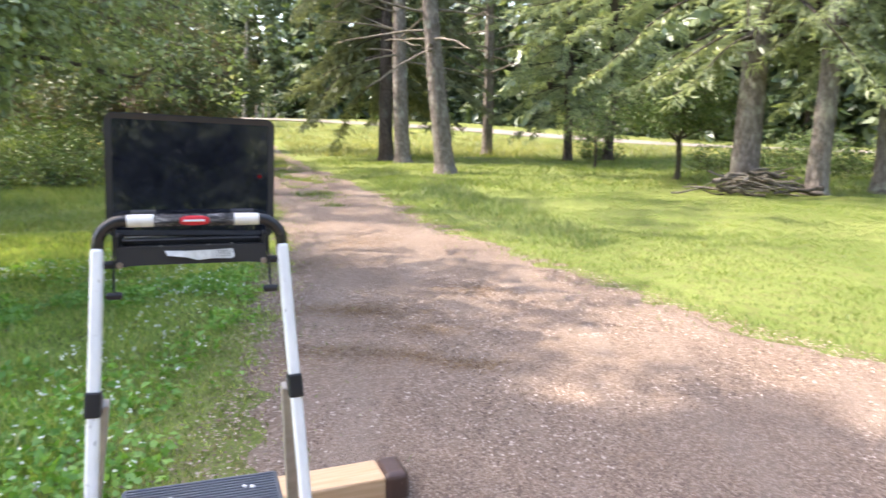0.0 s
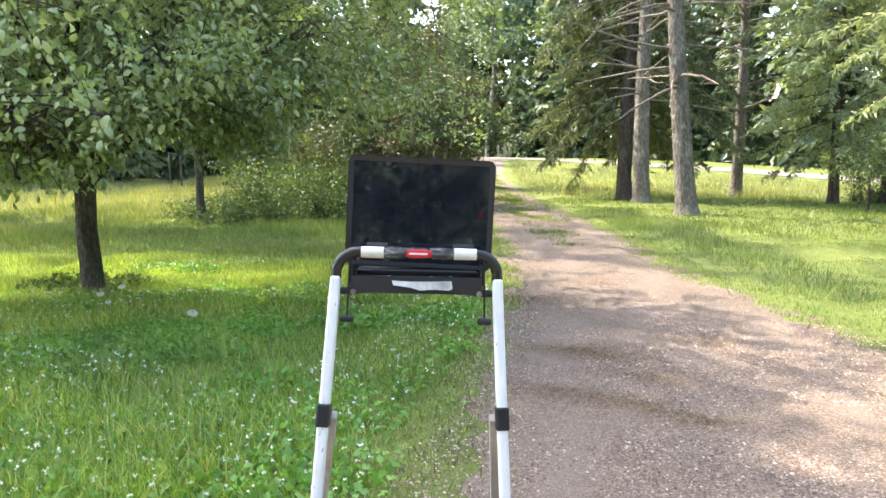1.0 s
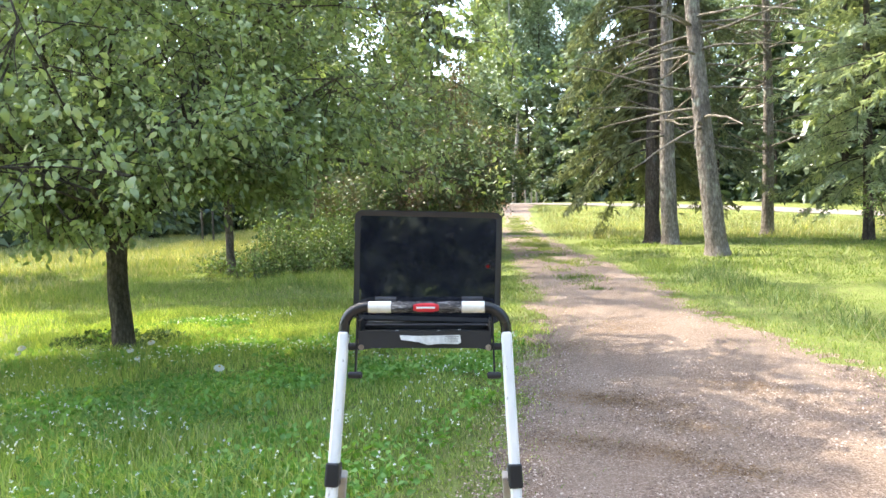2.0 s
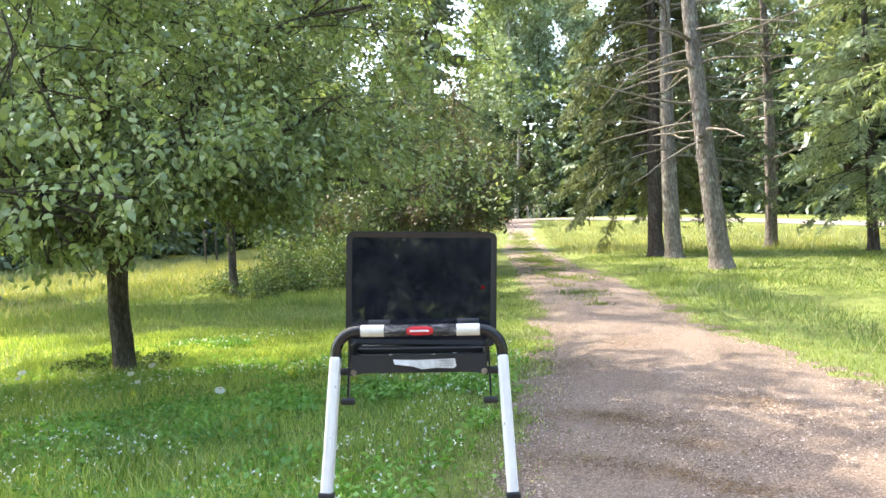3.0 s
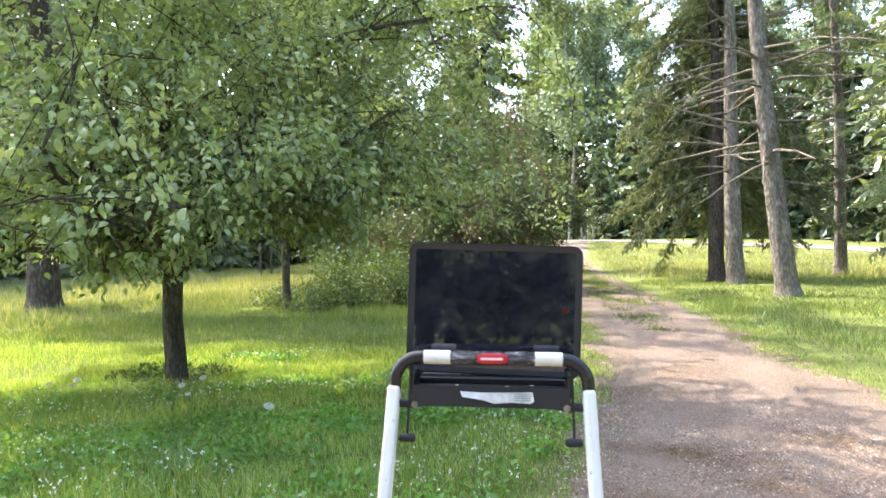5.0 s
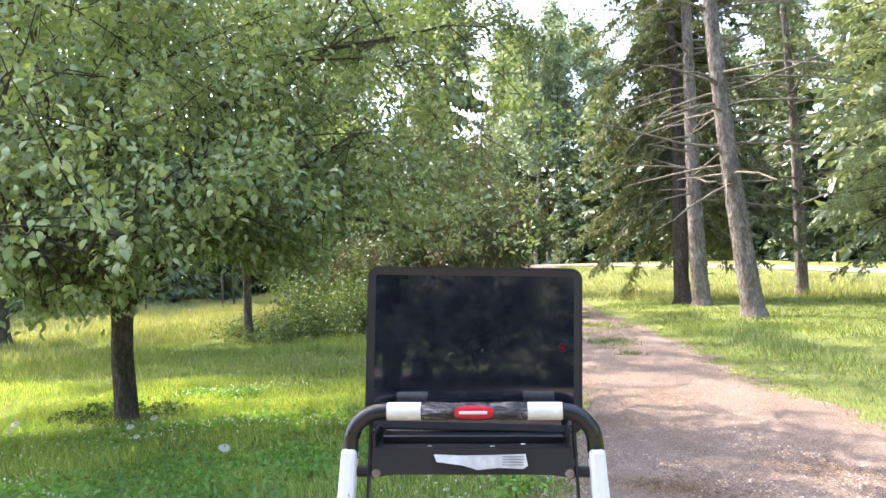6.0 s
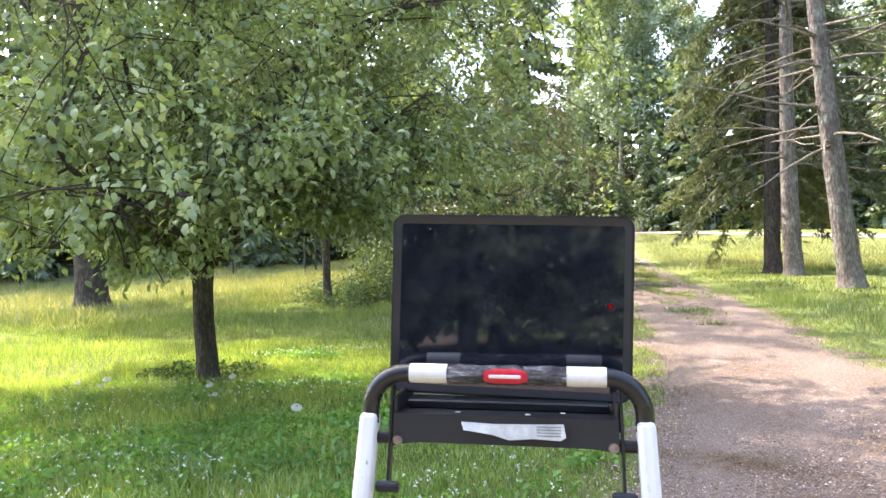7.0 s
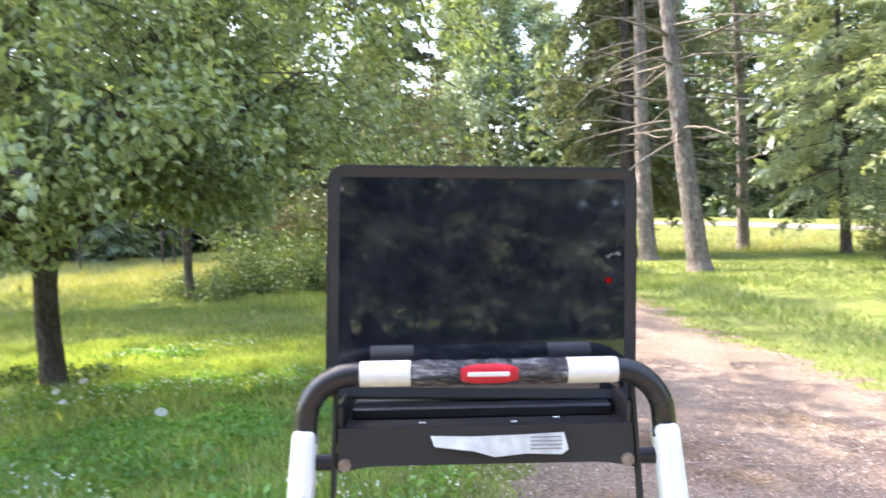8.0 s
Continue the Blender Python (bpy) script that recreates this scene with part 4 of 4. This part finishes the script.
            part("rib", bm_box(w - 0.02, 0.0055, 0.004, 0.0012, 1, (0, yy, z + 0.0185)), TREAD, tread)
        for k, (px, py, size) in enumerate(((-0.06, 0.02, 0.018), (-0.075, -0.01, 0.009), (0.10, 0.03, 0.008), (0.085, 0.036, 0.006))):
            part("paint_spot", bm_rod((px, y + py, z + 0.0195), (px + 0.001, y + py, z + 0.0222), size * (0.5 + 0.1 * k), 9), WHITE_INK, tread)
    part("rear_brace", bm_bar((-0.19, 0.22, 0.33), (0.19, 0.22, 0.33), 0.012, 0.02, 0.002, (0, 0, 1)), BRACE, top)
    # tool tray folded behind the handle
    tray = part("tray", bm_box(0.286, 0.15, 0.005, 0.0015, 1, (0, 0.075, 1.128)), TRAY, top, "dusty black plastic tool tray")
    bm = bmesh.new()
    lo, hi, n = [], [], 24
    for i in range(n + 1):
        x = -0.1435 + 0.287 * i / n
        e = max(0, (abs(x) - 0.10) / 0.0435)
        lo.append((x, 1.0985 - 0.006 * e ** 2 + 0.0))
        hi.append((x, 1.134))
    for y in (-0.0045, 0.0025):
        for (x, z) in lo + hi:
            bm.verts.new((x, y - 0.006 * (z < 1.12), z))
    bm.verts.ensure_lookup_table()
    m = n + 1
    for i in range(n):
        q = lambda a, b, c, d: bm.faces.new([bm.verts[k] for k in (a, b, c, d)])
        q(i, i + 1, m + i + 1, m + i)
        q(2 * m + i + 1, 2 * m + i, 3 * m + i, 3 * m + i + 1)
        q(m + i, m + i + 1, 3 * m + i + 1, 3 * m + i)
        q(i + 1, i, 2 * m + i, 2 * m + i + 1)
    lip = part("tray_lip", bm, TRAY, tray, "dark grey front lip of the tray")
    for side in (-1, 1):
        part("tray_side", bm_box(0.006, 0.15, 0.04, 0.002, 1, (side * 0.1425, 0.075, 1.135)), TRAY, tray)
    part("tray_ledge", bm_box(0.270, 0.05, 0.012, 0.002, 1, (0, 0.062, 1.1365)), BLACK, tray)
    part("tray_back", bm_box(0.286, 0.006, 0.03, 0.002, 1, (0, 0.148, 1.14)), TRAY, tray)
    # torn paper label with printed lines that cannot be read
    bm = bmesh.new()
    out = [(-0.062, 1.126), (-0.02, 1.1245), (0.03, 1.1255), (0.068, 1.127), (0.071, 1.112), (0.064, 1.1075), (0.03, 1.109), (0.0, 1.106), (-0.02, 1.112), (-0.058, 1.117)]
    ff = bm.faces.new([bm.verts.new((x + 0.008, -0.0068 - 0.006 * (z < 1.12) - (0.0025 if 1.12 <= z < 1.1 else 0), z)) for x, z in out])
    ex = bmesh.ops.extrude_face_region(bm, geom=[ff])
    bmesh.ops.translate(bm, vec=(0, -0.0006, 0), verts=[v for v in ex["geom"] if isinstance(v, bmesh.types.BMVert)])
    bmesh.ops.recalc_face_normals(bm, faces=bm.faces[:])
    bmesh.ops.triangulate(bm, faces=bm.faces[:])
    label = part("label", bm, PAPER, lip, "torn white paper label with faint print")
    for i in range(4):
        z = 1.1235 - 0.0035 * i
        part("print_bar", bm_box(0.03, 0.0006, 0.0009, 0, 1, (0.058, -0.0068 - 0.006 * (1.126 - z) / 0.02 - 0.0018, z)), PRINT, label)
    for x, y in ((-0.062, 0.02), (0.03, 0.018), (0.075, 0.03)):
        part("paint_fleck", bm_box(0.007, 0.004, 0.001, 0.0003, 1, (x, y, 1.1315)), WHITE_INK, tray)
    tray.location.z -= 0.006      # the tray hangs a little low on its pivots
    return tagged(top, "white and black folding step ladder with ribbed treads and tool tray", "ladder")


step_ladder()


def tablet():
    top = new("tablet")
    tilt = 2.5
    top.matrix_basis = LADDER @ pose(0.0, 0.064, 1.1372, -tilt, 1.55, 0.0)
    W, H = 0.330, 0.249
    bm = rounded_plate(W, H, 0.017, 0.018)
    rim = [e for e in bm.edges if len(e.link_faces) == 2 and e.calc_face_angle() > 1.2]
    bmesh.ops.bevel(bm, geom=rim, offset=0.0035, segments=2, affect="EDGES")
    front = min((f for f in bm.faces if f.normal.y < -0.9), key=lambda f: -f.calc_area())
    bmesh.ops.inset_region(bm, faces=[front], thickness=0.0115)
    bmesh.ops.translate(bm, vec=(0, 0.0032, 0), verts=front.verts)
    bmesh.ops.translate(bm, vec=(0, 0, H / 2), verts=bm.verts)
    case = part("case", bm, CASE, top, "rugged matt black case")
    bm = rounded_plate(W - 0.026, H - 0.026, 0.005, 0.003)
    bmesh.ops.translate(bm, vec=(0, -0.0052, H / 2), verts=bm.verts)
    glass = part("screen", bm, SCREEN, top, "dark glossy screen reflecting trees")
    part("camera_hole", bm_rod((W / 2 - 0.016, -0.0074, H / 2), (W / 2 - 0.016, -0.0066, H / 2), 0.0022, 12), LENS, glass)
    part("record_symbol", bm_rod((W / 2 - 0.030, -0.0072, H / 2 + 0.004), (W / 2 - 0.030, -0.0066, H / 2 + 0.004), 0.0034, 20), REC, glass, "dim red record symbol")
    ring = Geo()
    a = np.linspace(0, 2 * np.pi, 33)
    ring.tube(np.stack([W / 2 - 0.030 + 0.0062 * np.cos(a), np.full(33, -0.0068), H / 2 + 0.004 + 0.0062 * np.sin(a)], 1), [0.0005] * 33, 5, 0.0, 0, (0, 1, 0))
    part("symbol_ring", ring, BLACK, glass)
    for dz in (0.21, 0.145):
        part("button", bm_box(0.003, 0.006, 0.018, 0.001, 1, (-W / 2 - 0.0005, 0, dz)), BLACK, case)
    return tagged(top, "black tablet in a rugged case standing on the ladder tray", "tablet")


tablet()


def wooden_box():
    top = new("wooden_case")
    top.matrix_basis = pose(-0.225, 0.525, 0.0, 0, 0, 25)
    part("body", bm_box(0.42, 0.15, 0.12, 0.010, 2, (-0.12, 0, 0.06)), WOOD, top, "tan varnished wood body")
    part("end_cap", bm_box(0.10, 0.158, 0.128, 0.03, 5, (0.13, 0, 0.064)), BROWN, top, "dark brown rounded end")
    return tagged(top, "tan wooden case with a dark brown end lying on gravel", "case")


wooden_box()
# ---------------------------------------------------------------- lawn, stones, flowers, clutter
rg = np.random.RandomState(5)


def scatter(n, x0, x1, y0, y1):
    return np.stack([rg.uniform(x0, x1, n), rg.uniform(y0, y1, n)], 1)


def turf(name, n, box, height, width, keep, mat, label, lean=0.5):
    p = scatter(n, *box)
    p = p[keep(p[:, 0], p[:, 1])]
    z = ground_height(p[:, 0], p[:, 1]) - 0.01
    h = height(p[:, 0], p[:, 1])
    g = Geo()
    blades(g, np.concatenate([p, z[:, None]], 1), h, np.full(len(p), width), rg, lean, width > 0.0044)
    return tagged(part(name, g, mat), label, "grass", kind="stuff")


def verge(x, y, ragged=0.8):
    """Outside the drive, thinning over its edge."""
    d = -road_depth(x, y) + 0.12 * lumps(x, y, 2.6) + ragged * (rg.rand(len(x)) - 0.35)
    return d > 0.16


def tall(x, y, low, high):
    k = np.clip(0.5 + 0.5 * lumps(x, y, 0.55) + 0.25 * lumps(x, y, 1.7), 0, 1)
    near = np.clip(-road_depth(x, y) / 0.8, 0.35, 1)
    return (low + (high - low) * k) * near


turf("lawn_grass", 150000, (-7.5, -0.7, -0.6, 6.0), lambda x, y: tall(x, y, 0.05, 0.15), 0.0038,
     lambda x, y: verge(x, y), GRASS, "lush green lawn grass beside the drive")
turf("lawn_grass", 110000, (-17, -1.5, 4.5, 15), lambda x, y: tall(x, y, 0.06, 0.16), 0.006,
     lambda x, y: verge(x, y), MOWN, "green lawn grass under the fruit trees")
turf("lawn_grass", 130000, (-1.0, 9, 2.2, 12), lambda x, y: tall(x, y, 0.02, 0.05), 0.0045,
     lambda x, y: verge(x, y), MOWN, "short bright mown lawn grass")
turf("lawn_grass", 40000, (-16, -7.2, -1.0, 5.0), lambda x, y: tall(x, y, 0.05, 0.15), 0.006,
     lambda x, y: verge(x, y), GRASS, "lawn grass beside the apple tree")
turf("edge_grass", 150000, (-4.5, 4.5, -0.5, 11), lambda x, y: 0.02 + 0.05 * rg.rand(len(x)) ** 2, 0.003,
     lambda x, y: (road_depth(x, y) > -0.4) & (road_depth(x, y) < 0.08 + 0.8 * rg.rand(len(x)) ** 2.2 + 0.12 * lumps(x, y, 1.8)), MOWN, "sparse dry grass creeping onto the gravel edge")
turf("dry_grass", 60000, (-4.5, 4.0, -0.5, 12), lambda x, y: 0.015 + 0.045 * rg.rand(len(x)), 0.0026,
     lambda x, y: np.abs(road_depth(x, y) - 0.08 + 0.1 * lumps(x, y, 1.4)) < 0.28 * rg.rand(len(x)), STRAW, "dry brown grass and dirt along the drive edge", 0.9)
turf("verge_grass", 36000, (-6.5, 2.0, 6.0, 18), lambda x, y: tall(x, y, 0.06, 0.22), 0.006,
     lambda x, y: verge(x, y, 0.2) & (np.abs(road_depth(x, y) + 0.9 + 0.4 * lumps(x, y, 0.8)) < 0.8), VERGE, "long tufted grass along the drive edge")
turf("lawn_grass", 45000, (-6.0, 16, 12, 26), lambda x, y: tall(x, y, 0.05, 0.13), 0.010,
     lambda x, y: verge(x, y), MOWN, "lawn grass under the pines")
turf("meadow_grass", 90000, (-34, 14, 24, 66), lambda x, y: tall(x, y, 0.12, 0.32), 0.018,
     lambda x, y: verge(x, y) & (y < np.interp(-x, [-60, -22, -14, -5, 2.8, 17, 30, 60], [-30, 20, 29.6, 40.5, 48.5, 58.5, 67, 84]) - 0.4), MEADOW, "tall sunlit yellow-green meadow grass")
turf("meadow_grass", 45000, (-36, -12, 5, 30), lambda x, y: tall(x, y, 0.10, 0.32), 0.016,
     lambda x, y: verge(x, y), MEADOW, "sunlit meadow grass beyond the fruit trees")
turf("edge_grass", 40000, (-12, 3.0, 9, 30), lambda x, y: 0.02 + 0.05 * rg.rand(len(x)) ** 2, 0.006,
     lambda x, y: (road_depth(x, y) > -0.15) & (road_depth(x, y) < 0.1 + 0.9 * rg.rand(len(x)) ** 1.8 + 0.2 * lumps(x, y, 1.1)), MOWN, "patchy grass creeping onto the far drive")


def median():
    """Patchy grass down the middle of the far drive."""
    n = 90000
    y = 9.0 + 40 * rg.rand(n)
    l, r = edges(y)
    x = l * 0.52 + r * 0.48 + (0.12 + 0.38 * np.clip((y - 7) / 6, 0, 1)) * rg.normal(size=n) * 0.75
    thin = rg.rand(n) ** 0.5 * (1.5 - np.clip((y - 9) / 7, -0.2, 0.9))
    keep = 0.5 * lumps(x, y, 0.8) + 0.5 * lumps(x + 2, y, 2.9) + 0.3 * lumps(x, y + 1, 6.3) + 0.9 * (rg.rand(n) - 0.35) > thin
    x, y = x[keep], y[keep]
    g = Geo()
    blades(g, np.stack([x, y, rise(x, y) + 0.015], 1), 0.03 + 0.05 * rg.rand(len(x)), np.full(len(x), 0.008), rg, 0.6, True)
    tagged(part("median_grass", g, MOWN), "low patchy grass down the middle of the drive", "grass", kind="stuff")


median()


def clover_bed():
    p = scatter(52000, -6.5, -0.8, -0.5, 5.0)
    k = lumps(p[:, 0], p[:, 1], 0.8) + 0.6 * lumps(p[:, 0] + 3, p[:, 1], 2.1) + 0.4 * (rg.rand(len(p)) - 0.5)
    p = p[verge(p[:, 0], p[:, 1], 0.35) & (k > -0.1)]
    z = ground_height(p[:, 0], p[:, 1]) + 0.02 + 0.07 * rg.rand(len(p))
    g = Geo()
    leaves(g, np.concatenate([p, z[:, None]], 1), 0.036, rg, None, 0.0, 0.95, 0.12)
    tagged(part("clover", g, CLOVER), "low clover and broad-leaved weeds in the lawn", "weeds", kind="stuff")
    g = Geo()
    p = scatter(2400, -6.2, -1.0, -0.2, 5.4)
    k = lumps(p[:, 0] + 1, p[:, 1], 0.7)
    p = p[verge(p[:, 0], p[:, 1], 0.0) & (k > -0.15)]
    z = ground_height(p[:, 0], p[:, 1]) + 0.085 + 0.06 * rg.rand(len(p))
    for i in range(3):
        leaves(g, np.concatenate([p, z[:, None]], 1) + rg.normal(size=(len(p), 3)) * 0.003, 0.0125, rg, None, -0.4, 1.0, 0.25)
    tagged(part("clover_flowers", g, PETAL), "small white clover blossoms in the lawn", "flowers", kind="stuff")


clover_bed()


def weed_leaves(name, n, box, size, keep, mat, label, height):
    p = scatter(n, *box)
    p = p[keep(p[:, 0], p[:, 1])]
    z = ground_height(p[:, 0], p[:, 1]) + height * rg.rand(len(p)) ** 1.3
    g = Geo()
    leaves(g, np.concatenate([p, z[:, None]], 1), size, rg, None, 0.1, 0.5)
    return tagged(part(name, g, mat), label, "weeds", kind="stuff")


weed_leaves("weeds", 9000, (-4.5, -0.9, 0.0, 4.5), 0.055, lambda x, y: (lumps(x, y + 2, 1.4) + 0.6 * lumps(x + 1, y, 3.3) > 0.35) & verge(x, y, 0.1), CLOVER, "broad green weed leaves beside the drive", 0.12)
weed_leaves("weeds", 3000, (-6.95, -5.5, 2.7, 4.2), 0.06, lambda x, y: np.hypot((x + 5.9) / 0.9, (y - 3.25) / 0.8) < 0.8, SHRUB_LEAF, "leafy weeds round the foot of the apple tree", 0.10)


def daisy(x, y, height, size):
    top = new("white_flower")
    top.matrix_basis = pose(*on_ground(x, y, 0.0), 0, 0, rw.uniform(-25, 25))
    g = Geo()
    g.tube([(0, 0, -0.02), (0.005, 0, height * 0.5), (0.0, 0.01, height)], [0.003, 0.0025, 0.002], 5)
    part("stem", g, GRASS, top)
    g = Geo()
    face = unit(np.array([0.35, -0.35, 0.87]))
    u = unit(np.cross(face, [0, 0, 1.0]))
    w = np.cross(face, u)
    o = np.array([0, 0.01, height])
    for ring, (long, lift) in enumerate(((1.0, 0.0), (0.8, 0.12), (0.5, 0.2))):
        for k in range(11):
            t = (k + 0.5 * ring) / 11 * 2 * np.pi
            r, q = u * np.cos(t) + w * np.sin(t), -u * np.sin(t) + w * np.cos(t)
            L = size * long * 0.62
            rim = o + face * size * lift
            g.add(np.array([rim - face * 0.002, rim + r * L * 0.7 + q * L * 0.27, rim + r * L - face * 0.003, rim + r * L * 0.7 - q * L * 0.27]), np.array([[0, 1, 2], [0, 2, 3]]))
    part("petals", g, PETAL, top)
    part("flower_eye", bm_rod(o + face * size * 0.18, o + face * (size * 0.18 + 0.005), size * 0.12, 10, 0.001), YELLOW, top)
    return tagged(top, "white flower standing in the lawn grass", "flower", "white flowers in the lawn")


for fx, fy, fh, fs in ((-3.70, 2.40, 0.16, 0.075), (-5.95, 2.25, 0.21, 0.065), (-6.10, 2.07, 0.2, 0.045), (-4.83, 2.50, 0.21, 0.055), (-4.91, 2.80, 0.22, 0.06), (-4.52, 2.31, 0.2, 0.045), (-5.78, 2.1, 0.2, 0.045)):
    daisy(fx, fy, fh, fs)


def stones(n, box, low, high, name, label):
    p = scatter(n, *box)
    p = p[road_depth(p[:, 0], p[:, 1]) > 0.05 - 0.25 * rg.rand(len(p)) ** 2]
    m = len(p)
    r = low + (high - low) * rg.rand(m, 1) ** 2.2
    c = np.concatenate([p, (rise(p[:, 0], p[:, 1]) + 0.02)[:, None] + r * 0.25], 1)
    dirs = np.array([[1, 0, 0], [0, 1, 0], [-1, 0, 0], [0, -1, 0], [0, 0, 0.7], [0, 0, -0.6]], float)
    a = rg.rand(m) * 6.283
    R = np.stack([np.stack([np.cos(a), -np.sin(a), 0 * a], 1), np.stack([np.sin(a), np.cos(a), 0 * a], 1), np.stack([0 * a, 0 * a, 1 + 0 * a], 1)], 1)
    v = c[:, None] + np.einsum("nij,nkj->nki", R, dirs[None] * (0.65 + 0.7 * rg.rand(m, 6, 1))) * r[:, None]
    f = np.array([[0, 1, 4], [1, 2, 4], [2, 3, 4], [3, 0, 4], [1, 0, 5], [2, 1, 5], [3, 2, 5], [0, 3, 5]])
    g = Geo()
    g.add(v.reshape(-1, 3), (np.arange(m)[:, None, None] * 6 + f[None, :4]).reshape(-1, 3))
    tagged(part(name, g, STONE), label, "gravel", kind="stuff")


stones(60000, (-2.2, 3.4, 0.2, 4.6), 0.0035, 0.0095, "gravel_stones", "loose reddish grey gravel stones on the drive")
stones(20000, (-4.5, 2.6, 4.0, 11), 0.004, 0.010, "gravel_stones", "loose gravel stones further along the drive")


def litter():
    """Drifts of dry needles on the gravel."""
    g = Geo()
    for cx, cy, sx, sy, n in ((-0.45, 2.05, 0.42, 0.09, 1900), (0.15, 1.95, 0.2, 0.07, 400), (-0.75, 3.0, 0.42, 0.11, 1500), (0.1, 3.7, 0.35, 0.12, 500), (-1.55, 4.6, 0.5, 0.2, 800), (-0.2, 2.6, 0.3, 0.08, 400), (-1.3, 5.8, 0.5, 0.3, 700)):
        p = np.stack([cx + rg.normal(size=n) * sx * 0.6, cy + rg.normal(size=n) * sy, np.full(n, 0.0)], 1)
        p[:, 2] = 0.028 + 0.012 * rg.rand(n)
        leaves(g, p, 0.05, rg, None, 0.0, 0.09, 0.02)
    v = np.concatenate(g.v)
    v[:, 2] = 0.024 + np.clip(np.abs(v[:, 2] - 0.03) * 0.3, 0, 0.02)
    g.v = [v]
    f = np.concatenate(g.f)
    g.f = [f]
    tagged(part("dry_needles", g, STRAW), "drifts of dry brown needles on the gravel", "litter", kind="stuff")


litter()


def shrub(x, y, height, spread, n, leaf, mat, label, seed, stems=26):
    rs = np.random.RandomState(seed)
    top = new("shrub")
    top.matrix_basis = pose(*on_ground(x, y, 0.02))
    g, ends = Geo(), []
    for i in range(stems):
        a = rs.rand() * 6.283
        p, r = limb((rs.normal() * spread * 0.45, rs.normal() * spread * 0.45, 0), unit(np.array([np.cos(a) * 0.6, np.sin(a) * 0.6, 1.0])), height * rs.uniform(0.35, 1.6), 0.011, rs, 0.6, 6, 0.25)
        g.tube(p, r, 4)
        for k in range(2, 7):
            p2, r2 = limb(p[k], unit(rs.normal(size=3) + [0, 0, 0.3]), spread * 0.45, 0.005, rs, 0.7, 4, 0.3)
            g.tube(p2, r2, 3)
            ends += [p2]
        ends.append(p[2:])
    pool = np.concatenate(ends)
    pool = pool[pool[:, 2] > 0.03]
    gl = Geo()
    leaves(gl, pool[rs.randint(len(pool), size=n)] + rs.normal(size=(n, 3)) * leaf, leaf, rs, None, 0.2, 0.55)
    tagged(part("stem_growth", g, APPLE_BARK, top), kind="stuff")
    part("foliage", gl, mat, top)
    return tagged(top, label, "shrub", "brush in the meadow")


for i, (x, y, h, s, n) in enumerate(((-10.0, 11.2, 0.9, 1.0, 3500), (-9.3, 12.2, 1.3, 1.1, 4500), (-10.8, 13.0, 1.5, 1.2, 4500), (-8.6, 11.6, 0.7, 0.9, 2500), (-9.2, 14.4, 1.6, 1.3, 4500),
                                      (-12.4, 15.5, 1.8, 1.4, 4500), (-11.2, 10.9, 0.4, 0.8, 1600), (-9.8, 10.3, 0.35, 0.7, 1500))):
    shrub(x, y, h * 0.85, s, int(n * 0.75), 0.085, SHRUB_LEAF, "green leafy brush growing behind the lawn", 200 + i)
for i, (x, y, h, s, n) in enumerate(((8.0, 17.0, 0.9, 1.3, 2200), (6.6, 18.0, 0.6, 1.0, 1400), (9.4, 16.4, 0.9, 1.1, 1800), (3.9, 23.5, 0.4, 0.8, 900))):
    shrub(x, y, h, s, n, 0.09, SHRUB_LEAF, "yellow-green brush behind the lawn spruces", 230 + i)


def brush_pile():
    top = new("brush_pile")
    top.matrix_basis = pose(*on_ground(5.15, 11.85, 0.0), 0, 0, 8)
    rs = np.random.RandomState(77)
    for i in range(42):
        a = rs.normal() * 0.5 + (0 if rs.rand() > 0.3 else 2.6)
        L = rs.uniform(0.6, 1.7)
        c = np.array([rs.normal() * 0.45, rs.normal() * 0.3, 0.0])
        c[2] = 0.04 + 0.42 * rs.rand() * max(0.1, 1 - abs(c[0]) / 1.2)
        d = np.array([np.cos(a), np.sin(a) * 0.6, rs.normal() * 0.16])
        p = c + np.linspace(-0.5, 0.5, 6)[:, None] * d * L + rs.normal(size=(6, 3)) * 0.03
        p[:, 2] = np.maximum(p[:, 2], 0.02)
        g = Geo()
        r = rs.uniform(0.012, 0.045)
        g.tube(p, np.linspace(r, r * 0.55, 6), 7, 0.2, i)
        part("stick", g, DEAD_WOOD if i % 3 else APPLE_BARK, top)
    return tagged(top, "pile of dead sticks and branches at the spruce's foot", "brush pile")


brush_pile()


def post(name, x, y, height, radius, mat, label, category):
    top = new(name)
    top.matrix_basis = pose(*on_ground(x, y, 0.05))
    g = Geo()
    g.tube([(0, 0, 0), (0.01, 0, height * 0.5), (0.0, 0.01, height - 0.02), (0, 0, height)], [radius, radius, radius * 0.96, radius * 0.3], 9, 0.08, 2)
    part("post_shaft", g, mat, top)
    return tagged(top, label, category, name + "s")


for x, y, h in ((-22.5, 21.2, 1.7), (-24.0, 23.4, 1.6), (-26.5, 20.5, 1.6), (-21.0, 25.5, 1.6), (-28.8, 17.5, 1.6)):
    post("fence_post", x, y, h, 0.05, APPLE_BARK, "dark weathered wooden fence post in the meadow", "fence post")
for x, y, h in ((-24.2, 69.3, 1.5), (-23.6, 69.6, 1.6), (-22.9, 69.2, 1.2)):
    post("marker_post", x, y, h, 0.09, PALE_ROAD, "pale marker post beyond the far road", "post")
